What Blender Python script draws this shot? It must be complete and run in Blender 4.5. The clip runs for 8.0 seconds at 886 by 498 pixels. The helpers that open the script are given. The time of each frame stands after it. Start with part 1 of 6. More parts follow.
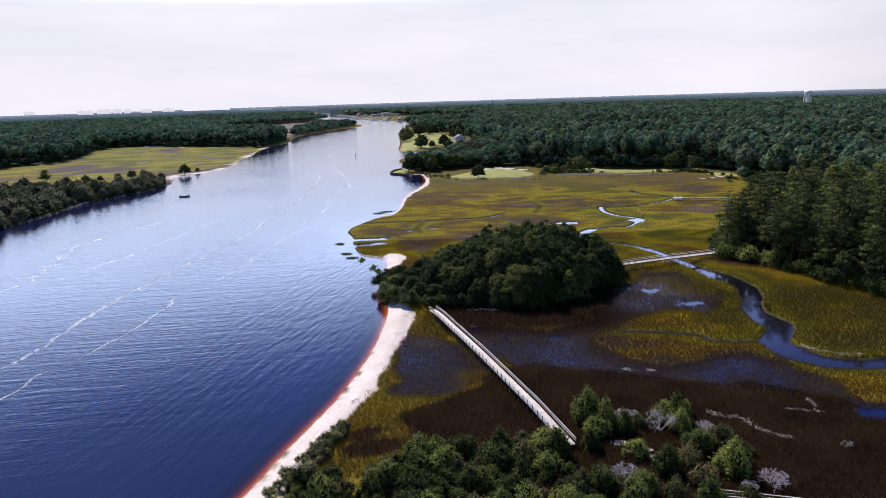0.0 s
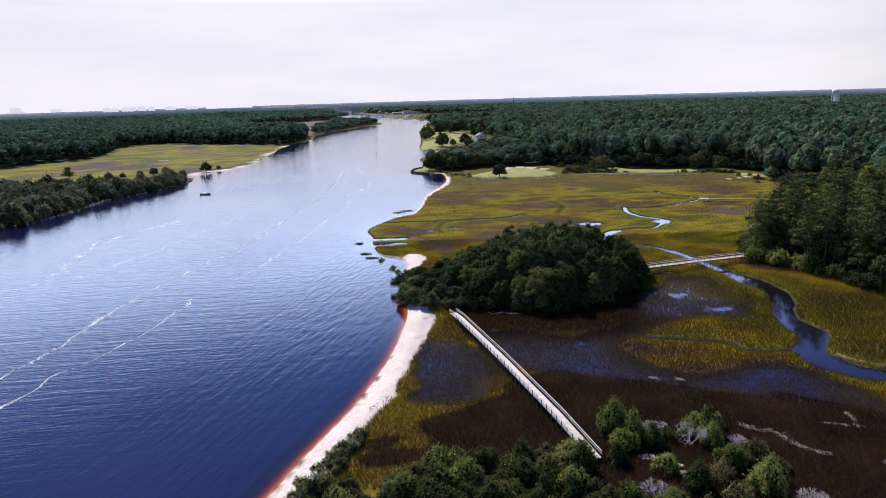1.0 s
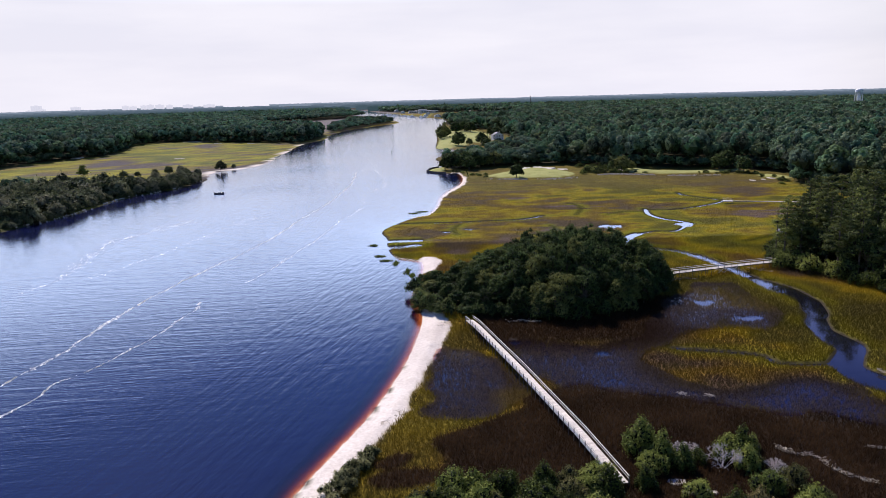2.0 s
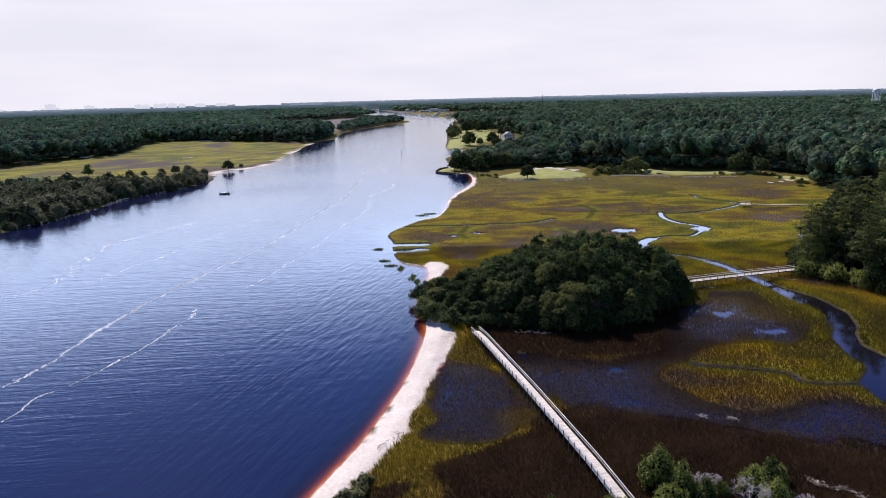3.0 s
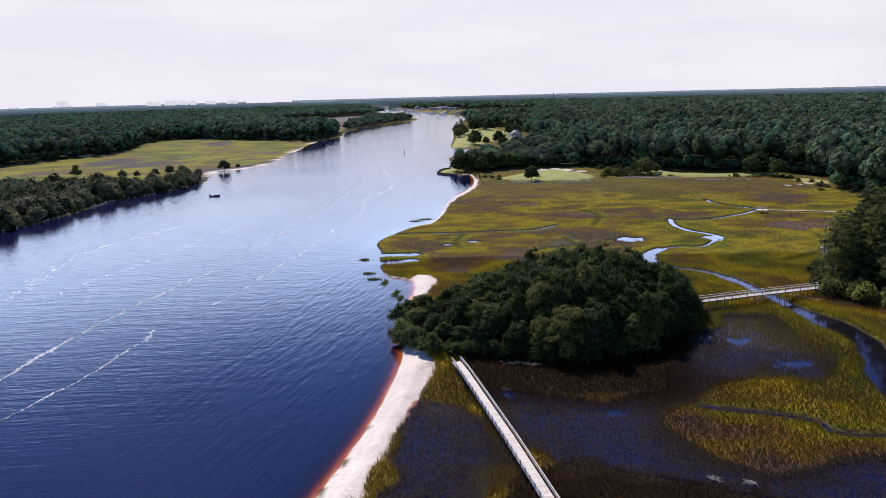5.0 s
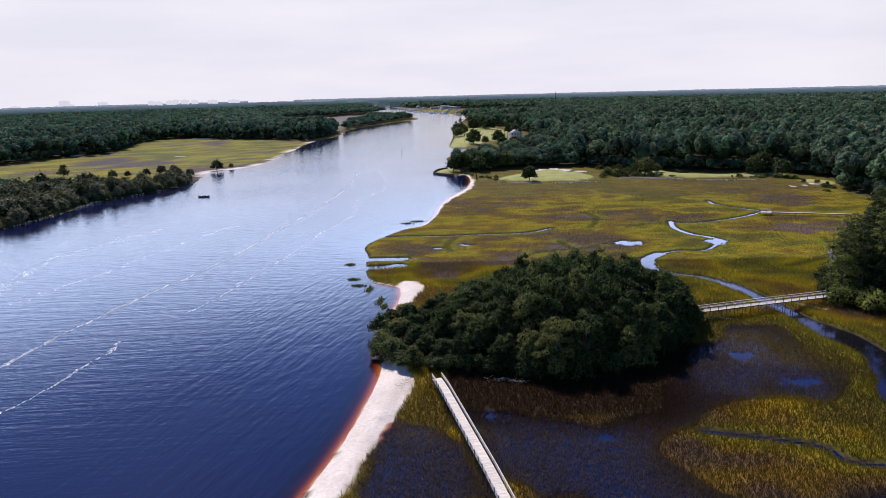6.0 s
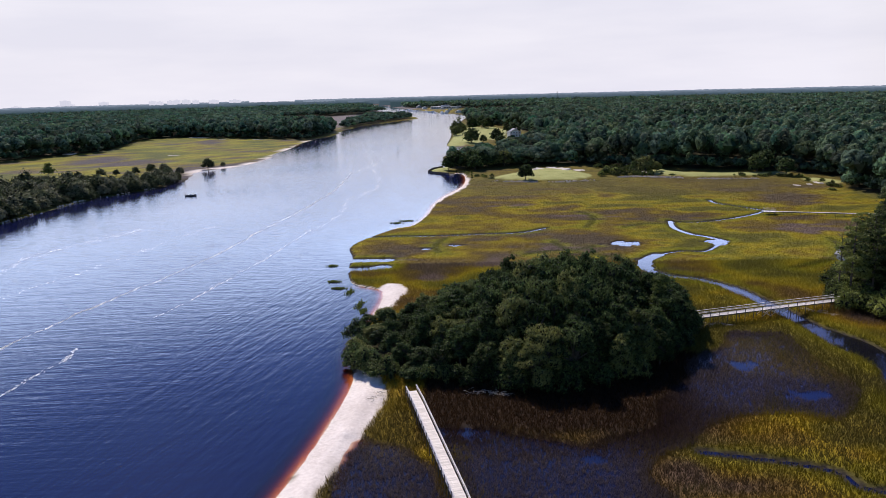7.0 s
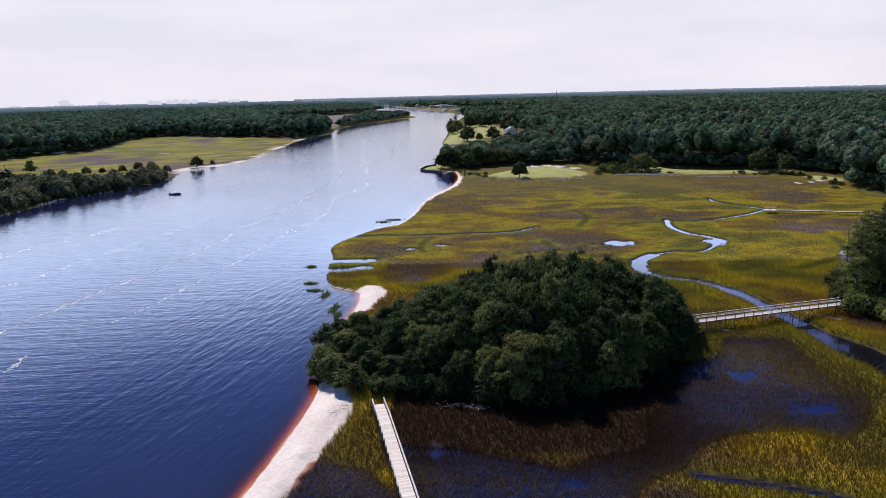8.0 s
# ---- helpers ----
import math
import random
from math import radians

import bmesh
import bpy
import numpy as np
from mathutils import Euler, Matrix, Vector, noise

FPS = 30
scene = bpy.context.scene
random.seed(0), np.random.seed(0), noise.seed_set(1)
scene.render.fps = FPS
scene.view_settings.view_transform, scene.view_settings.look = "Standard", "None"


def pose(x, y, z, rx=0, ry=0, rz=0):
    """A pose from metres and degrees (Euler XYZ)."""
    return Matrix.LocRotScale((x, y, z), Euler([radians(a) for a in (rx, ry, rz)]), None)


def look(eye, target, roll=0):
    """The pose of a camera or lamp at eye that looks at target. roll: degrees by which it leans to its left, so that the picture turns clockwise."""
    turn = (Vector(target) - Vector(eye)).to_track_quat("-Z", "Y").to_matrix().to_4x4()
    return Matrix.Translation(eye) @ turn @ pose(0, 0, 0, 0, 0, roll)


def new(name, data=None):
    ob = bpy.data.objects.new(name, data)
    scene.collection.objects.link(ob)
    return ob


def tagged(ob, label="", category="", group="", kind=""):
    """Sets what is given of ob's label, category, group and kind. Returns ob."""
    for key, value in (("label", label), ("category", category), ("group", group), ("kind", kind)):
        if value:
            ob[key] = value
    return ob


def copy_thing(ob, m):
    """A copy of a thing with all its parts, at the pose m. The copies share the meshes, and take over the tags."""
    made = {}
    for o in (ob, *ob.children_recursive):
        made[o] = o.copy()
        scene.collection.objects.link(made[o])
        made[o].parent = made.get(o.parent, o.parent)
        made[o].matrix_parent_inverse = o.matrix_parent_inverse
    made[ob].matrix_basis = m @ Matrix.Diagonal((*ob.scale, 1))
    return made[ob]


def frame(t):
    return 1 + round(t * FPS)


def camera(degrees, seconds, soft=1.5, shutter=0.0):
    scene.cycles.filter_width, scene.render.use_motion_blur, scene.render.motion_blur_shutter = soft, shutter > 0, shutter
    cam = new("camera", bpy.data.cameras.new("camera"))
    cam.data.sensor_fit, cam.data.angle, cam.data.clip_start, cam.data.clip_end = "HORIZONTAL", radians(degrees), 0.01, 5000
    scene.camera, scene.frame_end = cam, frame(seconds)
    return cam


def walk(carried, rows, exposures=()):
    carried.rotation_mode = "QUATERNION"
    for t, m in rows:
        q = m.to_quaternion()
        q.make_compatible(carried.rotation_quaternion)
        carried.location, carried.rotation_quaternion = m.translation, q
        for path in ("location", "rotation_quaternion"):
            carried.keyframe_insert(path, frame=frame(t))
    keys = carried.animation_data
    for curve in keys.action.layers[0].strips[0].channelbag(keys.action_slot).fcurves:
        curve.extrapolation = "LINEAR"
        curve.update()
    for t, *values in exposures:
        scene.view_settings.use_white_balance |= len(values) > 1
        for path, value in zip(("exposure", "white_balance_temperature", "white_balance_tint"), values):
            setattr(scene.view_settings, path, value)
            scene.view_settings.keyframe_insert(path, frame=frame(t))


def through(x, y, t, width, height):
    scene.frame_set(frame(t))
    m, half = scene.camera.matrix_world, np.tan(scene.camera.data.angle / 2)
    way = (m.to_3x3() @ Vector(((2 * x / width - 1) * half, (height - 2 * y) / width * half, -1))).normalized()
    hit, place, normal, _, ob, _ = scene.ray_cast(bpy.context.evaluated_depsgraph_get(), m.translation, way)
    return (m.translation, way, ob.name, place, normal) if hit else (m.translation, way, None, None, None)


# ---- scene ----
LENS = 63.7
cam = camera(LENS, 8.0, soft=0.5)
PATH = [
    (0, (0.467, -20.799, 54.219), (0.523, -18.844, 53.797), -1.8),
    (0.5, (0.417, -18.808, 54.091), (0.442, -16.853, 53.668), -1.7),
    (1, (0.318, -16.682, 54.18), (0.318, -14.727, 53.755), -1.7),
    (1.5, (0.112, -13.627, 54.107), (0.09, -11.672, 53.682), -1.7),
    (2, (0.098, -10.003, 54.142), (0.055, -8.05, 53.715), -1.6),
    (3.5, (2.615, 3.375, 54.043), (2.53, 5.327, 53.613), -1.5),
    (4, (4.166, 8.194, 54.124), (4.072, 10.144, 53.691), -1.5),
    (4.5, (5.825, 13.111, 54.216), (5.724, 15.061, 53.782), -1.5),
    (6, (11.217, 28.541, 53.394), (11.103, 30.489, 52.958), -1.5),
    (6.5, (13.166, 34.073, 52.13), (13.05, 36.022, 51.695), -1.5),
    (7, (15.157, 39.353, 51.015), (15.037, 41.302, 50.58), -1.5),
    (7.5, (17.153, 44.539, 49.739), (17.032, 46.488, 49.305), -1.4),
    (8, (19.215, 49.755, 48.632), (19.094, 51.703, 48.197), -1.5),
]
walk(cam, [(t, look(eye, target, roll)) for t, eye, target, roll in PATH], [(0.0, 0.16, 6300, 16), (8.0, 0.07, 6300, 16)])

# ---- world, sun, exposure ----
SUN_AZ, SUN_EL = -27.0, 44.0          # degrees: azimuth from +y towards +x, elevation
world = bpy.data.worlds.new("sky")
scene.world = world
world.use_nodes = True
wn, wl = world.node_tree.nodes, world.node_tree.links
sky = wn.new("ShaderNodeTexSky")
sky.sky_type = "NISHITA"
sky.sun_disc = False
sky.sun_elevation = radians(SUN_EL)
sky.sun_rotation = radians(SUN_AZ)
sky.air_density, sky.dust_density, sky.ozone_density = 1.3, 0.8, 3.0
wn["Background"].inputs["Strength"].default_value = 0.10
# a thin white summer haze lies over the lower sky, with faint high cloud in it
wc = wn.new("ShaderNodeTexCoord")
wz = wn.new("ShaderNodeSeparateXYZ")
wl.new(wc.outputs["Generated"], wz.inputs[0])
wr = wn.new("ShaderNodeValToRGB")
for e, (p, v) in zip((wr.color_ramp.elements[0], wr.color_ramp.elements[1], wr.color_ramp.elements.new(0.13), wr.color_ramp.elements.new(0.34)), ((0.0, 0.98), (0.58, 0.0), (0.13, 0.94), (0.34, 0.52))):
    e.position, e.color = p, (v, v, v, 1)
wl.new(wz.outputs["Z"], wr.inputs["Fac"])
wm = wn.new("ShaderNodeMapping")
wm.inputs["Scale"].default_value = (2.2, 2.2, 13.0)
wl.new(wc.outputs["Generated"], wm.inputs["Vector"])
wt = wn.new("ShaderNodeTexNoise")
wt.inputs["Scale"].default_value, wt.inputs["Detail"].default_value = 1.6, 5.0
wl.new(wm.outputs[0], wt.inputs["Vector"])
wh = wn.new("ShaderNodeValToRGB")                       # haze: white at the horizon, bluer and brighter towards the sun's height
wh.color_ramp.elements.new(0.20)
wh.color_ramp.elements.new(0.36)
for e, (p, c) in zip(wh.color_ramp.elements, ((0.12, (8.2, 8.1, 8.4)), (0.20, (26.0, 32.0, 42.5)), (0.36, (2.7, 5.6, 15.5)), (0.58, (1.0, 2.6, 8.5)))):
    e.position, e.color = p, (*c, 1)
wl.new(wz.outputs["Z"], wh.inputs["Fac"])
wv = wn.new("ShaderNodeMix")
wv.data_type, wv.blend_type = "RGBA", "MULTIPLY"
wv.inputs["Factor"].default_value = 1.0
wk = wn.new("ShaderNodeValToRGB")
wk.color_ramp.elements[0].position, wk.color_ramp.elements[0].color = 0.38, (0.93, 0.94, 0.97, 1)
wk.color_ramp.elements[1].position, wk.color_ramp.elements[1].color = 0.66, (1.03, 1.03, 1.03, 1)
wl.new(wt.outputs["Fac"], wk.inputs["Fac"])
wl.new(wh.outputs["Color"], wv.inputs["A"])
wl.new(wk.outputs["Color"], wv.inputs["B"])
wx = wn.new("ShaderNodeMix")
wx.data_type = "RGBA"
# the haze glows round the sun's side of the sky and is thin on the far side
wd = wn.new("ShaderNodeVectorMath")
wd.operation = "DOT_PRODUCT"
wd.inputs[1].default_value = (math.sin(radians(SUN_AZ)), math.cos(radians(SUN_AZ)), 0.0)
wl.new(wc.outputs["Generated"], wd.inputs[0])
ws = wn.new("ShaderNodeMapRange")
ws.inputs["From Min"].default_value, ws.inputs["From Max"].default_value = -0.1, 0.62
ws.inputs["To Min"].default_value, ws.inputs["To Max"].default_value = 0.12, 1.0
wl.new(wd.outputs["Value"], ws.inputs["Value"])
wlow = wn.new("ShaderNodeMapRange")                     # but the lowest haze lies evenly all round
wlow.inputs["From Min"].default_value, wlow.inputs["From Max"].default_value = 0.14, 0.30
wlow.inputs["To Min"].default_value, wlow.inputs["To Max"].default_value = 1.0, 0.0
wl.new(wz.outputs["Z"], wlow.inputs["Value"])
wfar = wn.new("ShaderNodeMapRange")                     # higher up it deepens to navy away from the sun
wfar.inputs["From Min"].default_value, wfar.inputs["From Max"].default_value = 0.52, 0.84
wl.new(wd.outputs["Value"], wfar.inputs["Value"])
wopp = wn.new("ShaderNodeMapRange")                     # opposite the sun the open sky is fully lit
wopp.inputs["From Min"].default_value, wopp.inputs["From Max"].default_value = 0.15, -0.35
wl.new(wd.outputs["Value"], wopp.inputs["Value"])
wtop = wn.new("ShaderNodeMath")
wtop.operation = "MAXIMUM"
wl.new(wfar.outputs[0], wtop.inputs[0])
wl.new(wopp.outputs[0], wtop.inputs[1])
wmax = wn.new("ShaderNodeMath")
wmax.operation = "MAXIMUM"
wl.new(wtop.outputs[0], wmax.inputs[0])
wl.new(wlow.outputs[0], wmax.inputs[1])
wdeep = wn.new("ShaderNodeMix")
wdeep.data_type = "RGBA"
wdeep.inputs["A"].default_value = (0.42, 0.42, 0.70, 1)
wdeep.inputs["B"].default_value = (1, 1, 1, 1)
wl.new(wmax.outputs[0], wdeep.inputs["Factor"])
wf = wn.new("ShaderNodeMath")
wf.operation = "MULTIPLY"
wl.new(wr.outputs["Color"], wf.inputs[0])
wl.new(ws.outputs[0], wf.inputs[1])
wl.new(wf.outputs[0], wx.inputs["Factor"])
wb = wn.new("ShaderNodeHueSaturation")
wb.inputs["Saturation"].default_value = 1.35
wl.new(sky.outputs[0], wb.inputs["Color"])
wa = wn.new("ShaderNodeMix")
wa.data_type, wa.blend_type = "RGBA", "MULTIPLY"
wa.inputs["Factor"].default_value = 1.0
wgain = wn.new("ShaderNodeMapRange")
wgain.inputs["To Min"].default_value, wgain.inputs["To Max"].default_value = 0.5, 0.7
wl.new(wopp.outputs[0], wgain.inputs["Value"])
wl.new(wgain.outputs[0], wa.inputs["B"])
wl.new(wb.outputs[0], wa.inputs["A"])
wl.new(wa.outputs["Result"], wx.inputs["A"])
wl.new(wv.outputs["Result"], wx.inputs["B"])
wq = wn.new("ShaderNodeMix")
wq.data_type, wq.blend_type = "RGBA", "MULTIPLY"
wq.inputs["Factor"].default_value = 1.0
wl.new(wx.outputs["Result"], wq.inputs["A"])
wl.new(wdeep.outputs["Result"], wq.inputs["B"])
wl.new(wq.outputs["Result"], wn["Background"].inputs["Color"])

sun_data = bpy.data.lights.new("sun", "SUN")
sun_data.energy, sun_data.angle, sun_data.color = 5.0, radians(0.6), (1.0, 0.915, 0.79)
sun = new("sun", sun_data)
az, el = radians(SUN_AZ), radians(SUN_EL)
SUN_DIR = Vector((math.sin(az) * math.cos(el), math.cos(az) * math.cos(el), math.sin(el)))
sun.matrix_world = look(SUN_DIR * 300, (0, 0, 0))


# ---- materials ----
def material(name, rough=0.8, metallic=0.0, spec=0.3):
    m = bpy.data.materials.new(name)
    m.use_nodes = True
    b = m.node_tree.nodes["Principled BSDF"]
    b.inputs["Roughness"].default_value = rough
    b.inputs["Metallic"].default_value = metallic
    b.inputs["Specular IOR Level"].default_value = spec
    return m, m.node_tree.nodes, m.node_tree.links, b


def position(nodes):
    return nodes.new("ShaderNodeNewGeometry").outputs["Position"]


def noise_tex(nodes, links, co, scale, detail=4.0, rough=0.55):
    n = nodes.new("ShaderNodeTexNoise")
    n.inputs["Scale"].default_value, n.inputs["Detail"].default_value = scale, detail
    n.inputs["Roughness"].default_value = rough
    links.new(co, n.inputs["Vector"])
    return n.outputs["Fac"]


def ramp(nodes, links, fac, stops):
    r = nodes.new("ShaderNodeValToRGB")
    while len(r.color_ramp.elements) < len(stops):
        r.color_ramp.elements.new(0.5)
    for e, (p, c) in zip(r.color_ramp.elements, stops):
        e.position, e.color = p, (*c, 1.0) if len(c) == 3 else c
    links.new(fac, r.inputs["Fac"])
    return r.outputs["Color"]


def grey(v):
    return (v, v, v)


def mixed(nodes, links, fac, a, b, mode="MIX"):
    m = nodes.new("ShaderNodeMix")
    m.data_type, m.blend_type = "RGBA", mode
    for sock, v in ((m.inputs["Factor"], fac), (m.inputs["A"], a), (m.inputs["B"], b)):
        if isinstance(v, (int, float)):
            sock.default_value = v
        elif isinstance(v, tuple):
            sock.default_value = (*v, 1.0)
        else:
            links.new(v, sock)
    return m.outputs["Result"]


def maths(nodes, links, op, a, b=None, clamp=False):
    m = nodes.new("ShaderNodeMath")
    m.operation, m.use_clamp = op, clamp
    for sock, v in zip(m.inputs, (a, b)):
        if v is None:
            continue
        if isinstance(v, (int, float)):
            sock.default_value = v
        else:
            links.new(v, sock)
    return m.outputs[0]


def bumped(nodes, links, bsdf, height, strength, distance):
    b = nodes.new("ShaderNodeBump")
    b.inputs["Strength"].default_value, b.inputs["Distance"].default_value = strength, distance
    links.new(height, b.inputs["Height"])
    links.new(b.outputs["Normal"], bsdf.inputs["Normal"])


def plain(name, dark, light, scale=1.0, rough=0.8, bump=0.3, fine=9.0, metallic=0.0, spec=0.3, per_object=0.0):
    """Two-scale mottled surface between two base colours."""
    m, n, l, b = material(name, rough, metallic, spec)
    co = position(n)
    big, small = noise_tex(n, l, co, scale), noise_tex(n, l, co, scale * fine, 3.0)
    fac = maths(n, l, "ADD", maths(n, l, "MULTIPLY", big, 0.6), maths(n, l, "MULTIPLY", small, 0.4))
    col = ramp(n, l, fac, [(0.36, dark), (0.64, light)])
    if per_object:
        info = n.new("ShaderNodeObjectInfo")
        hsv = n.new("ShaderNodeHueSaturation")
        v = maths(n, l, "ADD", maths(n, l, "MULTIPLY", info.outputs["Random"], per_object), 1.0 - per_object / 2)
        l.new(v, hsv.inputs["Value"])
        l.new(col, hsv.inputs["Color"])
        col = hsv.outputs["Color"]
    l.new(col, b.inputs["Base Color"])
    bumped(n, l, b, small, bump, 0.3 / (scale * fine))
    return m


def foliage(name, dark, light, accent=None, sway=0.5, rough=0.68, spec=0.12, grain=0.5):
    """Leaves: each small clump its own tone, drier patches over the crown, some light through the leaf."""
    m, n, l, b = material(name, rough, 0.0, spec)
    geo = n.new("ShaderNodeNewGeometry")
    info = n.new("ShaderNodeObjectInfo")
    patch = noise_tex(n, l, geo.outputs["Position"], 0.16, 3.0)
    isl = geo.outputs["Random Per Island"]
    fac = maths(n, l, "ADD", maths(n, l, "MULTIPLY", isl, grain), maths(n, l, "MULTIPLY", patch, 1.0 - grain))
    col = ramp(n, l, fac, [(0.25, dark), (0.75, light)])
    if accent:
        pick = ramp(n, l, maths(n, l, "MULTIPLY", info.outputs["Random"], 1.0), [(0.55, grey(0)), (0.95, grey(1))])
        col = mixed(n, l, maths(n, l, "MULTIPLY", pick, sway), col, accent)
    hsv = n.new("ShaderNodeHueSaturation")
    l.new(maths(n, l, "ADD", maths(n, l, "MULTIPLY", info.outputs["Random"], 0.8), 0.56), hsv.inputs["Value"])
    l.new(col, hsv.inputs["Color"])
    l.new(hsv.outputs["Color"], b.inputs["Base Color"])
    tr = n.new("ShaderNodeBsdfTranslucent")
    l.new(hsv.outputs["Color"], tr.inputs["Color"])
    mx = n.new("ShaderNodeMixShader")
    mx.inputs[0].default_value = 0.3
    l.new(b.outputs[0], mx.inputs[1])
    l.new(tr.outputs[0], mx.inputs[2])
    l.new(mx.outputs[0], n["Material Output"].inputs["Surface"])
    return m


def tinted(name, rough=0.85, through=0.42):
    """Grass: the base colour comes from each blade's own colour attribute."""
    m, n, l, b = material(name, rough, 0.0, 0.04)
    at = n.new("ShaderNodeAttribute")
    at.attribute_name = "tint"
    l.new(at.outputs["Color"], b.inputs["Base Color"])
    tr = n.new("ShaderNodeBsdfTranslucent")
    l.new(at.outputs["Color"], tr.inputs["Color"])
    mx = n.new("ShaderNodeMixShader")
    mx.inputs[0].default_value = through
    l.new(b.outputs[0], mx.inputs[1])
    l.new(tr.outputs[0], mx.inputs[2])
    l.new(mx.outputs[0], n["Material Output"].inputs["Surface"])
    return m


def boards(name, dark, light):
    """Weathered planks: every board its own tone, grain along it."""
    m, n, l, b = material(name, 0.85, 0.0, 0.2)
    geo = n.new("ShaderNodeNewGeometry")
    grain = noise_tex(n, l, geo.outputs["Position"], 3.0, 4.0)
    fac = maths(n, l, "ADD", maths(n, l, "MULTIPLY", geo.outputs["Random Per Island"], 0.65), maths(n, l, "MULTIPLY", grain, 0.35))
    l.new(ramp(n, l, fac, [(0.1, dark), (0.9, light)]), b.inputs["Base Color"])
    bumped(n, l, b, grain, 0.3, 0.02)
    return m


def ground_material():
    m, n, l, b = material("marsh_ground", 0.95, 0.0, 0.05)
    co = position(n)
    z1, z2 = n.new("ShaderNodeAttribute"), n.new("ShaderNodeAttribute")
    z1.attribute_name, z2.attribute_name = "zone_a", "zone_b"
    s1, s2 = n.new("ShaderNodeSeparateColor"), n.new("ShaderNodeSeparateColor")
    l.new(z1.outputs["Color"], s1.inputs[0])
    l.new(z2.outputs["Color"], s2.inputs[0])
    mid, fine = noise_tex(n, l, co, 0.12, 5.0), noise_tex(n, l, co, 1.6, 4.0)
    tuft = noise_tex(n, l, co, 0.5, 3.0, 0.65)
    own = n.new("ShaderNodeAttribute")
    own.attribute_name = "tint"
    marsh = mixed(n, l, 1.0, own.outputs["Color"], ramp(n, l, maths(n, l, "ADD", maths(n, l, "MULTIPLY", fine, 0.45), maths(n, l, "ADD", maths(n, l, "MULTIPLY", mid, 0.2), maths(n, l, "MULTIPLY", tuft, 0.35))), [(0.36, grey(0.5)), (0.64, grey(1.45))]), "MULTIPLY")
    sand = ramp(n, l, maths(n, l, "ADD", maths(n, l, "MULTIPLY", mid, 0.5), maths(n, l, "MULTIPLY", fine, 0.5)),
                [(0.3, (0.54, 0.47, 0.41)), (0.66, (0.78, 0.71, 0.64))])
    lawn = ramp(n, l, maths(n, l, "ADD", maths(n, l, "MULTIPLY", mid, 0.6), maths(n, l, "MULTIPLY", fine, 0.4)),
                [(0.3, (0.22, 0.23, 0.07)), (0.7, (0.40, 0.40, 0.16))])
    rush = ramp(n, l, maths(n, l, "ADD", maths(n, l, "MULTIPLY", mid, 0.5), maths(n, l, "MULTIPLY", fine, 0.5)),
                [(0.3, (0.010, 0.006, 0.004)), (0.7, (0.032, 0.020, 0.012))])
    mud = ramp(n, l, fine, [(0.3, (0.018, 0.015, 0.014)), (0.7, (0.045, 0.036, 0.03))])
    floor_ = ramp(n, l, fine, [(0.3, (0.018, 0.018, 0.010)), (0.7, (0.05, 0.045, 0.022))])
    col = mixed(n, l, s1.outputs[2], marsh, rush)
    col = mixed(n, l, s2.outputs[0], col, mud)
    col = mixed(n, l, s2.outputs[1], col, floor_)
    col = mixed(n, l, s1.outputs[1], col, lawn)
    col = mixed(n, l, s1.outputs[0], col, sand)
    l.new(col, b.inputs["Base Color"])
    bumped(n, l, b, fine, 0.6, 0.25)
    return m


